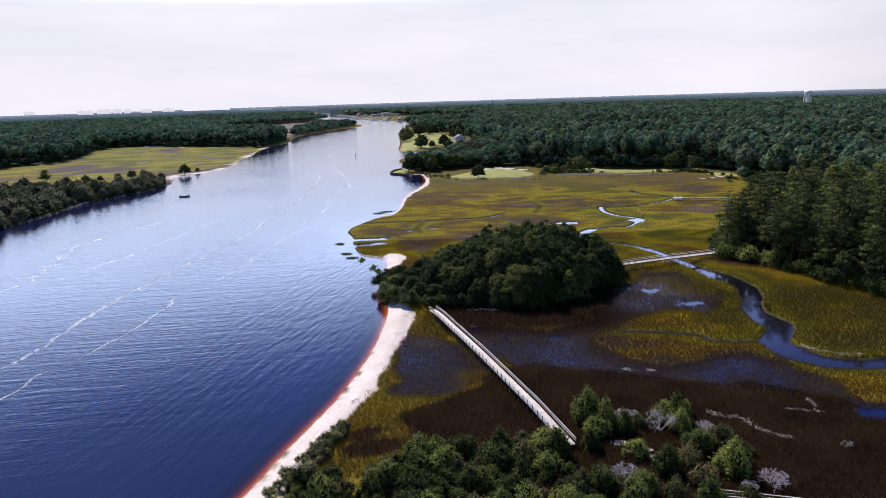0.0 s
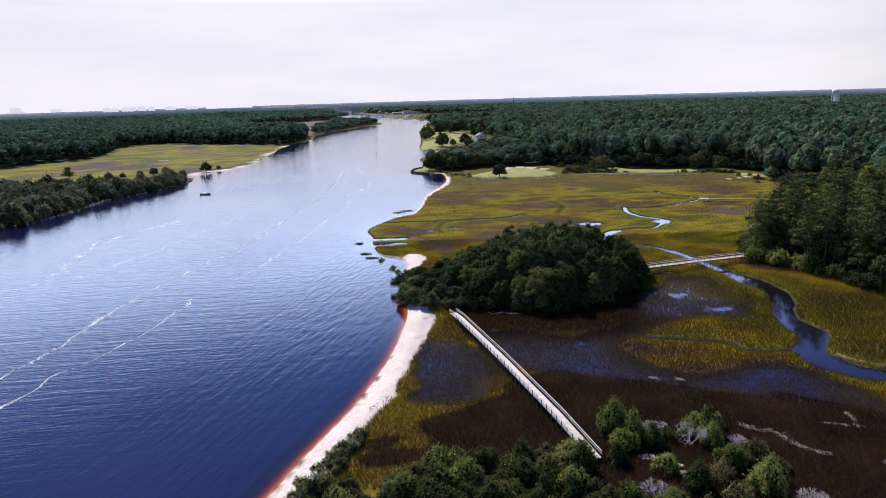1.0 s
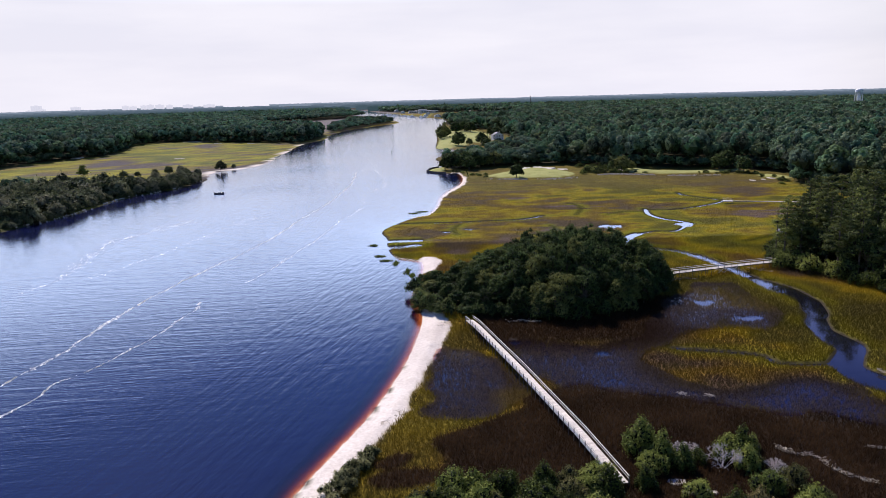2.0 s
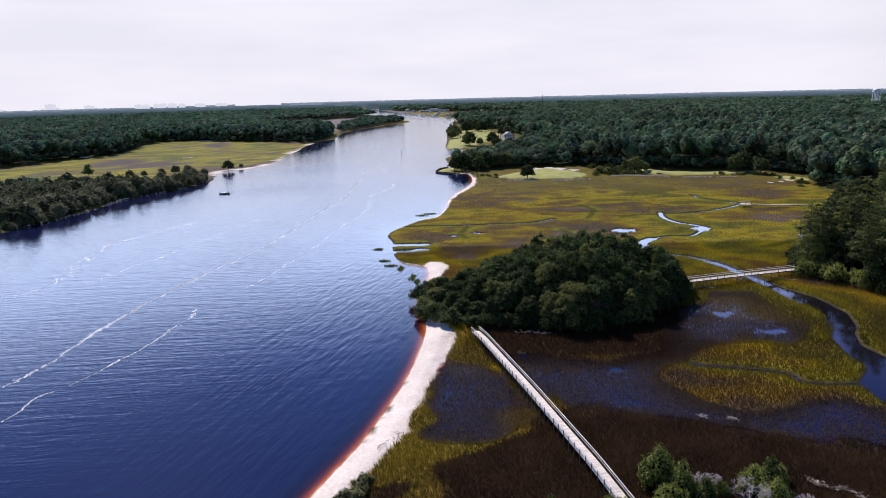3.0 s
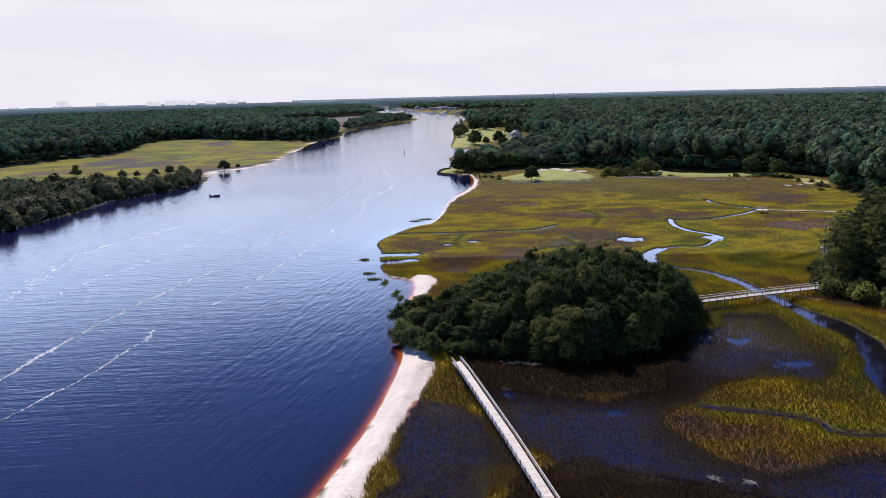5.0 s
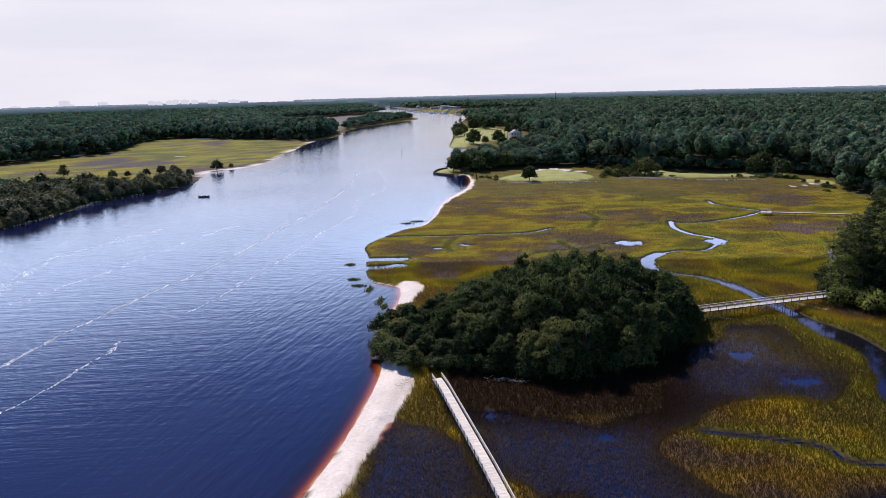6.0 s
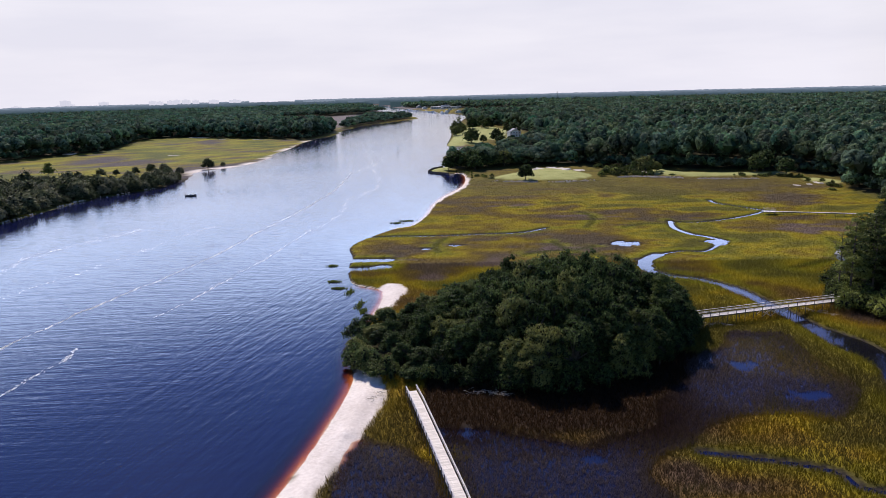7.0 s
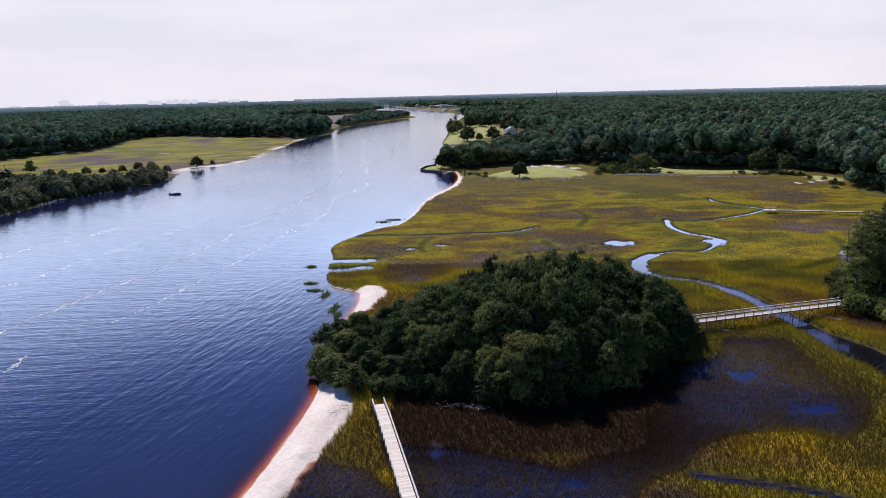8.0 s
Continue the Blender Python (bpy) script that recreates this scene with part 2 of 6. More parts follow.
def water_material():
    """Dark tannin water: clear and tea-brown where shallow, rippled and glossy everywhere."""
    m = bpy.data.materials.new("tannin_water")
    m.use_nodes = True
    n, l = m.node_tree.nodes, m.node_tree.links
    n.remove(n["Principled BSDF"])
    co = position(n)
    at = n.new("ShaderNodeAttribute")
    at.attribute_name = "depth"
    d = at.outputs["Fac"]
    tint = ramp(n, l, d, [(0.0, (0.95, 0.86, 0.74)), (0.022, (0.74, 0.40, 0.22)), (0.085, (0.32, 0.10, 0.06))])
    bottom = n.new("ShaderNodeBsdfTransparent")
    l.new(tint, bottom.inputs["Color"])
    body = n.new("ShaderNodeBsdfDiffuse")
    open_water = n.new("ShaderNodeAttribute")
    open_water.attribute_name = "wind"
    l.new(ramp(n, l, open_water.outputs["Fac"], [(0.12, (0.007, 0.007, 0.010)), (0.5, (0.003, 0.006, 0.040))]), body.inputs["Color"])
    under = n.new("ShaderNodeMixShader")
    l.new(ramp(n, l, d, [(0.008, grey(0)), (0.17, grey(1))]), under.inputs[0])
    l.new(bottom.outputs[0], under.inputs[1])
    l.new(body.outputs[0], under.inputs[2])
    # cross-river wind ripples, shore waves running along the beach, fine chop
    def stretched(turn, sx, sy):
        mp = n.new("ShaderNodeMapping")
        mp.inputs["Rotation"].default_value = (0, 0, radians(turn))
        mp.vector_type = "TEXTURE"
        mp.inputs["Scale"].default_value = (1.0 / sx, 1.0 / sy, 1.0)
        l.new(co, mp.inputs["Vector"])
        return mp.outputs[0]
    w1 = noise_tex(n, l, stretched(9, 0.18, 1.0), 0.75, 3.0, 0.6)
    w2 = noise_tex(n, l, stretched(-14, 1.0, 0.24), 0.58, 3.0, 0.55)
    w3 = noise_tex(n, l, co, 3.2, 2.0)
    w4 = noise_tex(n, l, stretched(4, 0.11, 0.75), 0.5, 3.0, 0.55)
    shore = n.new("ShaderNodeAttribute")
    shore.attribute_name = "shore"
    lee = maths(n, l, "SUBTRACT", 1.0, maths(n, l, "MULTIPLY", shore.outputs["Fac"], 0.62))       # the beach's lee is smooth but for its own waves
    chop = maths(n, l, "ADD", maths(n, l, "MULTIPLY", w1, 0.44), maths(n, l, "ADD", maths(n, l, "MULTIPLY", w4, 0.45), maths(n, l, "MULTIPLY", w3, 0.10)))
    h = maths(n, l, "ADD", maths(n, l, "MULTIPLY", chop, lee), maths(n, l, "MULTIPLY", maths(n, l, "MULTIPLY", w2, shore.outputs["Fac"]), 1.0))
    patch = n.new("ShaderNodeAttribute")
    patch.attribute_name = "wind"
    bump = n.new("ShaderNodeBump")
    bump.inputs["Distance"].default_value = 0.19
    l.new(patch.outputs["Fac"], bump.inputs["Strength"])
    l.new(h, bump.inputs["Height"])
    gloss = n.new("ShaderNodeBsdfGlossy")
    gloss.inputs["Roughness"].default_value = 0.07
    gloss.inputs["Color"].default_value = (1, 1, 1, 1)
    fr = n.new("ShaderNodeFresnel")
    fr.inputs["IOR"].default_value = 1.33
    for s in (gloss, fr, body):
        l.new(bump.outputs["Normal"], s.inputs["Normal"])
    out = n.new("ShaderNodeMixShader")
    l.new(fr.outputs[0], out.inputs[0])
    l.new(under.outputs[0], out.inputs[1])
    l.new(gloss.outputs[0], out.inputs[2])
    l.new(out.outputs[0], n["Material Output"].inputs["Surface"])
    return m


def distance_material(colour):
    """Far-off backdrop; the haze of miles of bright summer air is painted as emission."""
    m, n, l, b = material("haze_glow", 1.0, 0.0, 0.0)
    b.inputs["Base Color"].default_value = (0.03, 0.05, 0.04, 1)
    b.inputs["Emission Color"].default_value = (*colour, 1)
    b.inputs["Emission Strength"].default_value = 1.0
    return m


M_GROUND, M_WATER = ground_material(), water_material()
M_OAK = foliage("oak_leaves", (0.010, 0.018, 0.008), (0.130, 0.188, 0.058), (0.19, 0.180, 0.055), 0.6, 0.7, 0.12, 0.48)
M_PINE = foliage("pine_needles", (0.018, 0.030, 0.010), (0.190, 0.225, 0.070), (0.17, 0.18, 0.04), 0.5, grain=0.35)
M_SHRUB = foliage("shrub_leaves", (0.020, 0.032, 0.009), (0.150, 0.190, 0.040), (0.24, 0.26, 0.06), 0.8)
M_OLIVE = foliage("olive_shrub_leaves", (0.028, 0.032, 0.012), (0.185, 0.180, 0.060), (0.20, 0.15, 0.07), 0.6)
M_PALE = foliage("pale_beach_shrub_leaves", (0.060, 0.064, 0.026), (0.30, 0.30, 0.125), (0.34, 0.32, 0.16), 0.6)
M_YOUNG = foliage("young_pine_needles", (0.05, 0.075, 0.02), (0.21, 0.26, 0.07))
M_BANK = foliage("bank_scrub_leaves", (0.030, 0.044, 0.022), (0.185, 0.205, 0.100), (0.24, 0.205, 0.150), 0.4, grain=0.3)
# near-black filler inside crowns: the shade between leaves is painted on
M_CORE = plain("crown_gap_shade", (0.004, 0.007, 0.003), (0.012, 0.018, 0.007), 0.5, 0.9)
M_BARK = plain("bark", (0.05, 0.042, 0.034), (0.15, 0.13, 0.11), 1.5, 0.9, 0.6)
M_DEAD = plain("weathered_dead_wood", (0.48, 0.42, 0.40), (0.70, 0.63, 0.61), 2.0, 0.9, 0.4)
M_DECK = boards("grey_weathered_boards", (0.50, 0.45, 0.40), (0.80, 0.74, 0.67))
M_RAIL = plain("weathered_rail_timber", (0.44, 0.41, 0.38), (0.70, 0.66, 0.61), 1.2, 0.85, 0.4)
M_POST = plain("dark_treated_timber", (0.05, 0.045, 0.042), (0.13, 0.12, 0.11), 1.2, 0.85, 0.4)
M_GRASS = tinted("cordgrass_blades")
M_WHITE = plain("white_paint", (0.70, 0.70, 0.69), (0.82, 0.82, 0.81), 0.5, 0.5, 0.05)
M_ROOF = plain("grey_roof", (0.20, 0.20, 0.21), (0.34, 0.34, 0.35), 0.4, 0.8, 0.2)
M_ROCK = plain("pale_riprap_stone", (0.32, 0.27, 0.23), (0.58, 0.52, 0.46), 0.8, 0.9, 0.5)
M_WRACK = plain("bleached_reed_wrack", (0.34, 0.28, 0.21), (0.56, 0.49, 0.40), 2.0, 0.95, 0.5)
M_SAND = plain("raked_sand", (0.46, 0.41, 0.35), (0.62, 0.57, 0.50), 0.4, 0.9, 0.3)
M_FOAM = plain("river_foam", (0.78, 0.78, 0.78), (0.88, 0.88, 0.88), 2.0, 0.6, 0.2)
M_GLASS = plain("dark_window_glass", (0.03, 0.035, 0.04), (0.06, 0.065, 0.07), 0.3, 0.1, 0.0, spec=0.6)
M_CONCRETE = plain("pale_concrete", (0.42, 0.42, 0.43), (0.58, 0.58, 0.58), 0.1, 0.8, 0.1)
# hotel walls and windows emit a pale colour that stands for haze
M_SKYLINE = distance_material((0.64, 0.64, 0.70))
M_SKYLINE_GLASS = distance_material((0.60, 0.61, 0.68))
M_HULL = plain("boat_hull", (0.05, 0.055, 0.06), (0.12, 0.12, 0.13), 1.0, 0.4, 0.05)
M_GREENPAINT = plain("green_board", (0.02, 0.12, 0.05), (0.03, 0.18, 0.07), 1.0, 0.6, 0.05)


# ---- mesh helpers ----
def link_mesh(name, me, mat, parent=None, label=""):
    me.materials.append(mat)
    ob = new(name, me)
    if parent:
        ob.parent = parent
    if label:
        ob["label"] = label
    return ob


def part(name, bm, mat, parent=None, label=""):
    me = bpy.data.meshes.new(name)
    bm.to_mesh(me)
    bm.free()
    return link_mesh(name, me, mat, parent, label)


def poly_mesh(name, verts, faces_n, k, smooth=False):
    """Mesh from arrays: verts (n,3), faces (m,k)."""
    me = bpy.data.meshes.new(name)
    verts, faces_n = np.asarray(verts, np.float32), np.asarray(faces_n, np.int32)
    me.vertices.add(len(verts))
    me.vertices.foreach_set("co", verts.ravel())
    me.loops.add(faces_n.size)
    me.loops.foreach_set("vertex_index", faces_n.ravel())
    me.polygons.add(len(faces_n))
    me.polygons.foreach_set("loop_start", np.arange(0, faces_n.size, k, dtype=np.int32))
    if smooth:
        me.polygons.foreach_set("use_smooth", np.ones(len(faces_n), dtype=bool))
    me.update(calc_edges=True)
    return me


def tri_mesh(name, tris, colors=None):
    """Loose triangles (m,3,3); colours (m,3) become a per-vertex tint."""
    tris = np.asarray(tris, np.float32)
    me = poly_mesh(name, tris.reshape(-1, 3), np.arange(tris.shape[0] * 3).reshape(-1, 3), 3)
    if colors is not None:
        a = me.attributes.new("tint", "FLOAT_COLOR", "POINT")
        c = np.ones((len(colors), 3, 4), np.float32)
        c[:, :, :3] = np.asarray(colors)[:, None, :]
        a.data.foreach_set("color", c.ravel())
    return me


def anchor(name, x, y, z, label, category, group="", kind="", turn=0.0):
    ob = new(name)
    ob.matrix_world = pose(x, y, z, 0, 0, turn)
    return tagged(ob, label, category, group, kind)


def box(bm, x0, x1, y0, y1, z0, z1, bevel=0.0):
    r = bmesh.ops.create_cube(bm, size=1.0, matrix=Matrix.LocRotScale(((x0 + x1) / 2, (y0 + y1) / 2, (z0 + z1) / 2), None, (x1 - x0, y1 - y0, z1 - z0)))
    if bevel:
        es = list({e for v in r["verts"] for e in v.link_edges})
        bmesh.ops.bevel(bm, geom=es, offset=bevel, segments=1, affect="EDGES")


def boxed(name, dims, mat, parent=None, label="", bevel=0.0):
    bm = bmesh.new()
    box(bm, *dims, bevel)
    return part(name, bm, mat, parent, label)


def beam(bm, a, b, w, h=None):
    """A squared timber from a to b."""
    a, b = Vector(a), Vector(b)
    q = (b - a).to_track_quat("X", "Z").to_matrix().to_4x4()
    bmesh.ops.create_cube(bm, size=1.0, matrix=Matrix.Translation((a + b) / 2) @ q @ Matrix.Diagonal(((b - a).length, w, h or w, 1)))


def limb(bm, a, b, r0, r1, sides=6):
    a, b = Vector(a), Vector(b)
    q = (b - a).to_track_quat("Z", "Y").to_matrix().to_4x4()
    bmesh.ops.create_cone(bm, cap_ends=True, segments=sides, radius1=r0, radius2=max(r1, 0.004), depth=(b - a).length, matrix=Matrix.Translation((a + b) / 2) @ q)


# ---- plan: outlines in metres ----
def curve(pts, closed=False, step=5):
    """Catmull-Rom through the control points."""
    p = np.array(pts, float)
    n = len(p)
    out = []
    for i in range(n if closed else n - 1):
        a, b, c, d = (p[(i + k) % n] if closed else p[min(max(i + k, 0), n - 1)] for k in (-1, 0, 1, 2))
        for s in np.arange(step) / step:
            out.append(0.5 * (2 * b + (c - a) * s + (2 * a - 5 * b + 4 * c - d) * s ** 2 + (3 * b - 3 * c + d - a) * s ** 3))
    if not closed:
        out.append(p[-1])
    return np.array(out)


def seg_dist(X, Y, line, closed=False):
    q = np.vstack([line, line[:1]]) if closed else line
    lo, hi = q.min(0) - 60, q.max(0) + 60
    near_by = (X > lo[0]) & (X < hi[0]) & (Y > lo[1]) & (Y < hi[1])
    if not near_by.all():                       # far places need no exact distance
        out = np.full(X.shape, 500.0)
        if near_by.any():
            out[near_by] = seg_dist(X[near_by], Y[near_by], line, closed)
        return out
    best = np.full(X.shape, 1e9)
    for (ax, ay), (bx, by) in zip(q[:-1], q[1:]):
        dx, dy = bx - ax, by - ay
        s = np.clip(((X - ax) * dx + (Y - ay) * dy) / (dx * dx + dy * dy + 1e-9), 0, 1)
        np.minimum(best, (X - ax - s * dx) ** 2 + (Y - ay - s * dy) ** 2, out=best)
    return np.sqrt(best)


def inside(X, Y, ring):
    c = np.zeros(X.shape, bool)
    q = np.vstack([ring, ring[:1]])
    for (ax, ay), (bx, by) in zip(q[:-1], q[1:]):
        if ay == by:
            continue
        c ^= ((ay > Y) != (by > Y)) & (X < (bx - ax) * (Y - ay) / (by - ay) + ax)
    return c


def signed(X, Y, ring):
    """Distance to a closed outline, positive inside."""
    d = seg_dist(X, Y, ring, True)
    return np.where(inside(X, Y, ring), d, -d)


def smooth01(v, lo, hi):
    s = np.clip((v - lo) / (hi - lo), 0, 1)
    return s * s * (3 - 2 * s)


def value_noise(X, Y, size, seed):
    """Smooth noise from 0 to 1 with the given feature size in metres."""
    r = np.random.RandomState(seed).rand(256, 256)
    u, v = X / size, Y / size
    i, j = np.floor(u).astype(int), np.floor(v).astype(int)
    f, g = u - i, v - j
    f, g = f * f * (3 - 2 * f), g * g * (3 - 2 * g)
    a, b, c, d = r[i % 256, j % 256], r[(i + 1) % 256, j % 256], r[i % 256, (j + 1) % 256], r[(i + 1) % 256, (j + 1) % 256]
    return (a * (1 - f) + b * f) * (1 - g) + (c * (1 - f) + d * f) * g


RIGHT_BANK = [(-48, -320), (-46, -60), (-36, 40), (-26, 70), (-22.6, 82), (-19, 93.5), (-16, 103.5), (-13, 117.7), (-10.9, 131), (-9.6, 145), (-9.2, 159),
              (-11.5, 175), (-11.5, 195), (-11, 207), (-12, 218), (-16.5, 222), (-21, 225.5), (-24, 235), (-26, 247), (-27, 258), (-30, 269),
              (-29.4, 279), (-24, 294), (-18, 305), (-13, 310), (-9.5, 330), (-8, 364), (-4, 390), (2, 417)]
RIGHT_FAR = [(4, 448), (1, 479), (-8, 479), (-20, 492), (-18, 511), (-12, 521), (-7, 535), (-8, 550), (-17, 587), (-12, 621), (8, 644), (1, 683),
             (-18, 702), (-21, 755), (-22, 845), (-27, 1000), (-25, 1107), (-21, 1306), (-18, 1464), (-44, 1578), (-89, 1722), (-142, 1894),
             (-233, 2188), (-359, 2676), (-600, 3400), (-1100, 4300), (-1400, 5000)]
LEFT_BANK = [(-330, -320), (-250, 100), (-208, 260), (-198.5, 298), (-195, 311), (-191, 327), (-191, 352), (-191, 382), (-186, 405), (-177, 422), (-172, 444),
             (-172, 479), (-182, 517), (-181, 532), (-169, 549), (-160, 596), (-167, 661), (-171, 733), (-178, 832), (-166, 908), (-178, 1023)]
LEFT_FAR = [(-167, 1158), (-135, 1279), (-108, 1408), (-149, 1583), (-201, 1766), (-311, 2199), (-452, 2869), (-800, 3500), (-1400, 4300), (-1800, 5000)]
RIVER = np.vstack([curve(LEFT_BANK + LEFT_FAR, step=3), curve(RIGHT_BANK + RIGHT_FAR, step=3)[::-1]])
BEACH_LAND = [(-40, -60), (-30, 40), (-20.5, 70), (-18.2, 79), (-16.8, 85), (-14.2, 91), (-11.2, 101), (-9.3, 106), (-8.0, 117), (-5.8, 130.4), (-3.6, 142), (-2.2, 151), (-5.5, 160), (-9, 172)]
BEACH = np.vstack([curve(RIGHT_BANK[1:12], step=3), curve(BEACH_LAND, step=3)[::-1]])
SPIT = curve([(-12, 203), (-13, 216), (-11.5, 224), (-8, 223.5), (-5.5, 217), (-6.5, 209), (-9, 201)], True, 3)
BEACH_B = np.vstack([curve([(-13.5, 309), (-10.5, 330), (-9, 364), (-5, 390), (1.5, 417), (3, 448), (0.5, 479)], step=3),
                     curve([(-11.6, 313), (-9.0, 337), (-6.6, 367), (-2.4, 387), (4.4, 416), (6.2, 447), (2.4, 481)], step=3)[::-1]])
BEACH_C = np.vstack([curve([(-178, 505), (-184, 520), (-182, 534), (-170, 550), (-161, 596), (-168, 661), (-172, 733), (-179, 832)], step=3),
                     curve([(-182, 503), (-188, 520), (-185, 537), (-173, 553), (-163.5, 598), (-170.2, 661), (-174, 733), (-181, 833)], step=3)[::-1]])
SANDS = (BEACH, SPIT, BEACH_B, BEACH_C)
CREEKS = [  # centre line, half width
    ([(85.4, 312), (83.5, 298), (86, 287), (91, 281), (93.5, 276)], 1.0),
    ([(92, 272), (89, 267), (83, 259.5), (76, 260), (68, 256)], 0.55),
    ([(68, 256), (63, 249), (60.5, 238), (64, 231)], 1.8),
    ([(64, 231), (72, 226.5), (77, 219)], 1.5),
    ([(77, 219), (80.5, 207), (82.5, 196), (84.3, 185.5), (86, 177)], 1.9),
    ([(85, 310), (94, 308), (107, 313.5), (120, 322.5), (128, 331)], 0.65),
    ([(128, 332), (121.5, 342), (115, 353), (115, 362)], 0.9),
    ([(-30, 287), (-17, 289.5), (-5, 288.7), (6, 290), (15, 291.5), (24, 292), (31, 295), (37.5, 301)], 0.7),
    ([(-33, 253), (-22, 252.5), (-15.5, 253)], 2.3),
    ([(-27, 241), (-20, 242), (-15.5, 243.5)], 2.6),
    ([(73, 123.4), (67, 123.1), (62.6, 124.7), (61.5, 128.2), (54.8, 131.0), (45.2, 133.5)], 0.55),
    ([(61, 247), (55, 252), (47, 256), (40, 266), (38, 276)], 0.35),
    ([(50, 268), (43, 262), (36, 262), (28, 258)], 0.35),
    ([(66, 300), (74, 306), (84, 304)], 0.35),
    ([(100, 236), (112, 244), (124, 258), (128, 276)], 0.35),
    ([(52, 300), (58, 320), (54, 334)], 0.35),
    ([(0, 262), (-2, 272), (1, 284)], 0.35),
]
# the wide winding reach of the creek below the footbridge
CREEK_BED = curve([(86.5, 186), (88.6, 182), (90.7, 177), (91.2, 167.6), (89.6, 159), (84.4, 147), (83.7, 139.1), (84.6, 133.4), (81.9, 127.7), (77.8, 121.6), (79, 117.9), (80.3, 113.8), (84.5, 111.1), (92.1, 110.8), (106, 112),
                   (126, 106), (124, 99), (104, 104.5), (88.4, 105.2), (81.4, 106), (76.9, 108), (73.6, 112.3), (72.5, 117.1), (72.2, 122.7), (74, 125.1), (78, 131.2), (77.8, 134.6), (78.3, 143.4), (80.6, 150.4),
                   (84.8, 160.5), (85.6, 169.3), (83.5, 176.2), (82.4, 186)], True, 3)
POOLS = [(59, 272, 4.6, 4.0), (91, 272.5, 3.4, 5.0), (61.5, 245, 2.6, 6.0), (30, 131.2, 2.2, 1.9), (61.2, 166, 3.0, 2.6), (69, 152.5, 3.2, 2.0), (4.7, 272.9, 2.6, 1.4), (-4, 268, 2.0, 1.0), (1, 124, 0.9, 1.6), (75, 87, 4.2, 2.0), (12, 138.5, 2.6, 1.5)]
MUDS = [(18.5, 244.5, 8, 7), (0, 229, 4, 4), (4.5, 272, 6, 4), (40, 265, 7, 4), (57, 230, 7, 5), (130, 292, 14, 10), (-12, 252, 4, 2.0), (50, 325, 8, 3.0), (66, 321, 7, 3.0), (30, 352, 10, 4.0), (-3, 612, 12, 40), (-8, 698, 10, 12)]
WET = [curve([(-5.0, 135.5), (2, 136.5), (6, 130), (8.8, 120), (12, 112.5), (6, 103), (0.6, 101), (-7, 103), (-5.4, 113), (-6.6, 126)], True, 3),
       curve([(6, 141), (12.9, 141), (19.2, 139), (27.3, 137.5), (32, 135), (40.2, 140), (44.4, 148.3), (51.2, 162.9), (58.2, 173.8), (66.8, 184), (73.8, 184), (75.8, 177.5), (76.3, 162.1), (74.7, 149), (69, 142.5), (61.9, 145.5),
              (53, 143), (46.2, 139), (37.5, 131), (38.7, 119), (45.3, 113.4), (50.8, 112.7), (59.9, 117), (68, 116), (71.5, 109), (75.5, 103), (75.4, 96), (79.5, 90.5), (86, 84), (80, 80), (70.7, 88.3), (72.6, 93.4), (69.9, 95.4),
              (55.8, 98.1), (47.1, 102.4), (37.7, 106.8), (27.6, 110.8), (23.4, 112.8), (18.5, 112.3), (16, 117), (12.2, 124), (8.5, 134)], True, 3)]
RUSH = [curve([(-4, 91), (-1.4, 98), (3.7, 100.5), (8, 104), (13, 110), (19, 114.6), (24, 115), (29, 111.5), (36.5, 110.5), (43, 107), (53, 103), (60, 101), (66, 97.5), (72, 93), (76, 85.5), (90, 74),
               (96, 40), (40, 40), (6, 60), (-2, 80)], True, 3),
        curve([(-13, 86.2), (-10, 89.5), (-7, 89), (-8.5, 86.6), (-11, 85.2)], True, 3), curve([(-13, 81.8), (-9, 85), (-4, 84), (-5, 81), (-10, 80)], True, 3),
        curve([(-190, 482), (-205, 466), (-222, 452), (-250, 443), (-300, 432), (-300, 441), (-250, 455), (-222, 466), (-205, 480), (-192, 494)], True, 3)]
ISLAND = curve([(-12, 180), (-10.5, 166), (-6.5, 158.5), (2, 157), (14, 155), (24, 153.5), (34, 155), (44, 162), (53, 173), (59, 187), (58, 200), (46, 208), (30, 211), (16, 207), (4, 199), (-5, 193), (-10.5, 188)], True, 4)
LAWNS = [curve([(20, 455), (36.7, 481), (49, 497), (60, 498), (67, 491), (72, 477), (77, 455), (66, 441), (45, 439), (28.3, 445)], True, 3),
         curve([(114, 478), (123, 481), (131, 466), (150, 459), (172, 459), (184, 456), (180, 447), (142, 446), (126, 447), (112, 458)], True, 3),
         curve([(-18, 705), (-19, 755), (-19, 845), (-22, 940), (-5, 1010), (30, 1005), (46, 880), (40, 800), (14, 760), (6, 715)], True, 3),
         curve([(-19, 493), (-17, 508), (-10, 516), (-8, 500), (-11, 488)], True, 3),
         curve([(182, 424), (190, 428), (196, 412), (188, 405)], True, 3)]
FOREST_R = np.array([(99, 199), (102.5, 209), (108, 224), (127, 246), (160, 263), (206, 276), (204, 330), (188, 352), (184, 385), (196, 405), (200, 430), (188, 458), (174, 467), (150, 470), (130, 484), (100, 496),
                     (80, 512), (50, 516), (15, 508), (2, 496), (-8, 522), (-3, 552), (14, 575), (26, 600), (46, 640), (62, 700), (66, 770), (66, 870), (56, 960), (40, 1050), (-5, 1120),
                     (-20, 1300), (-15, 1420), (160, 1480), (150, 1900), (-60, 2080), (-210, 2250), (-340, 2750), (-1050, 4350), (-1050, 4900), (4600, 4900), (4600, 120), (124, 140), (112, 166), (103, 189)], float)
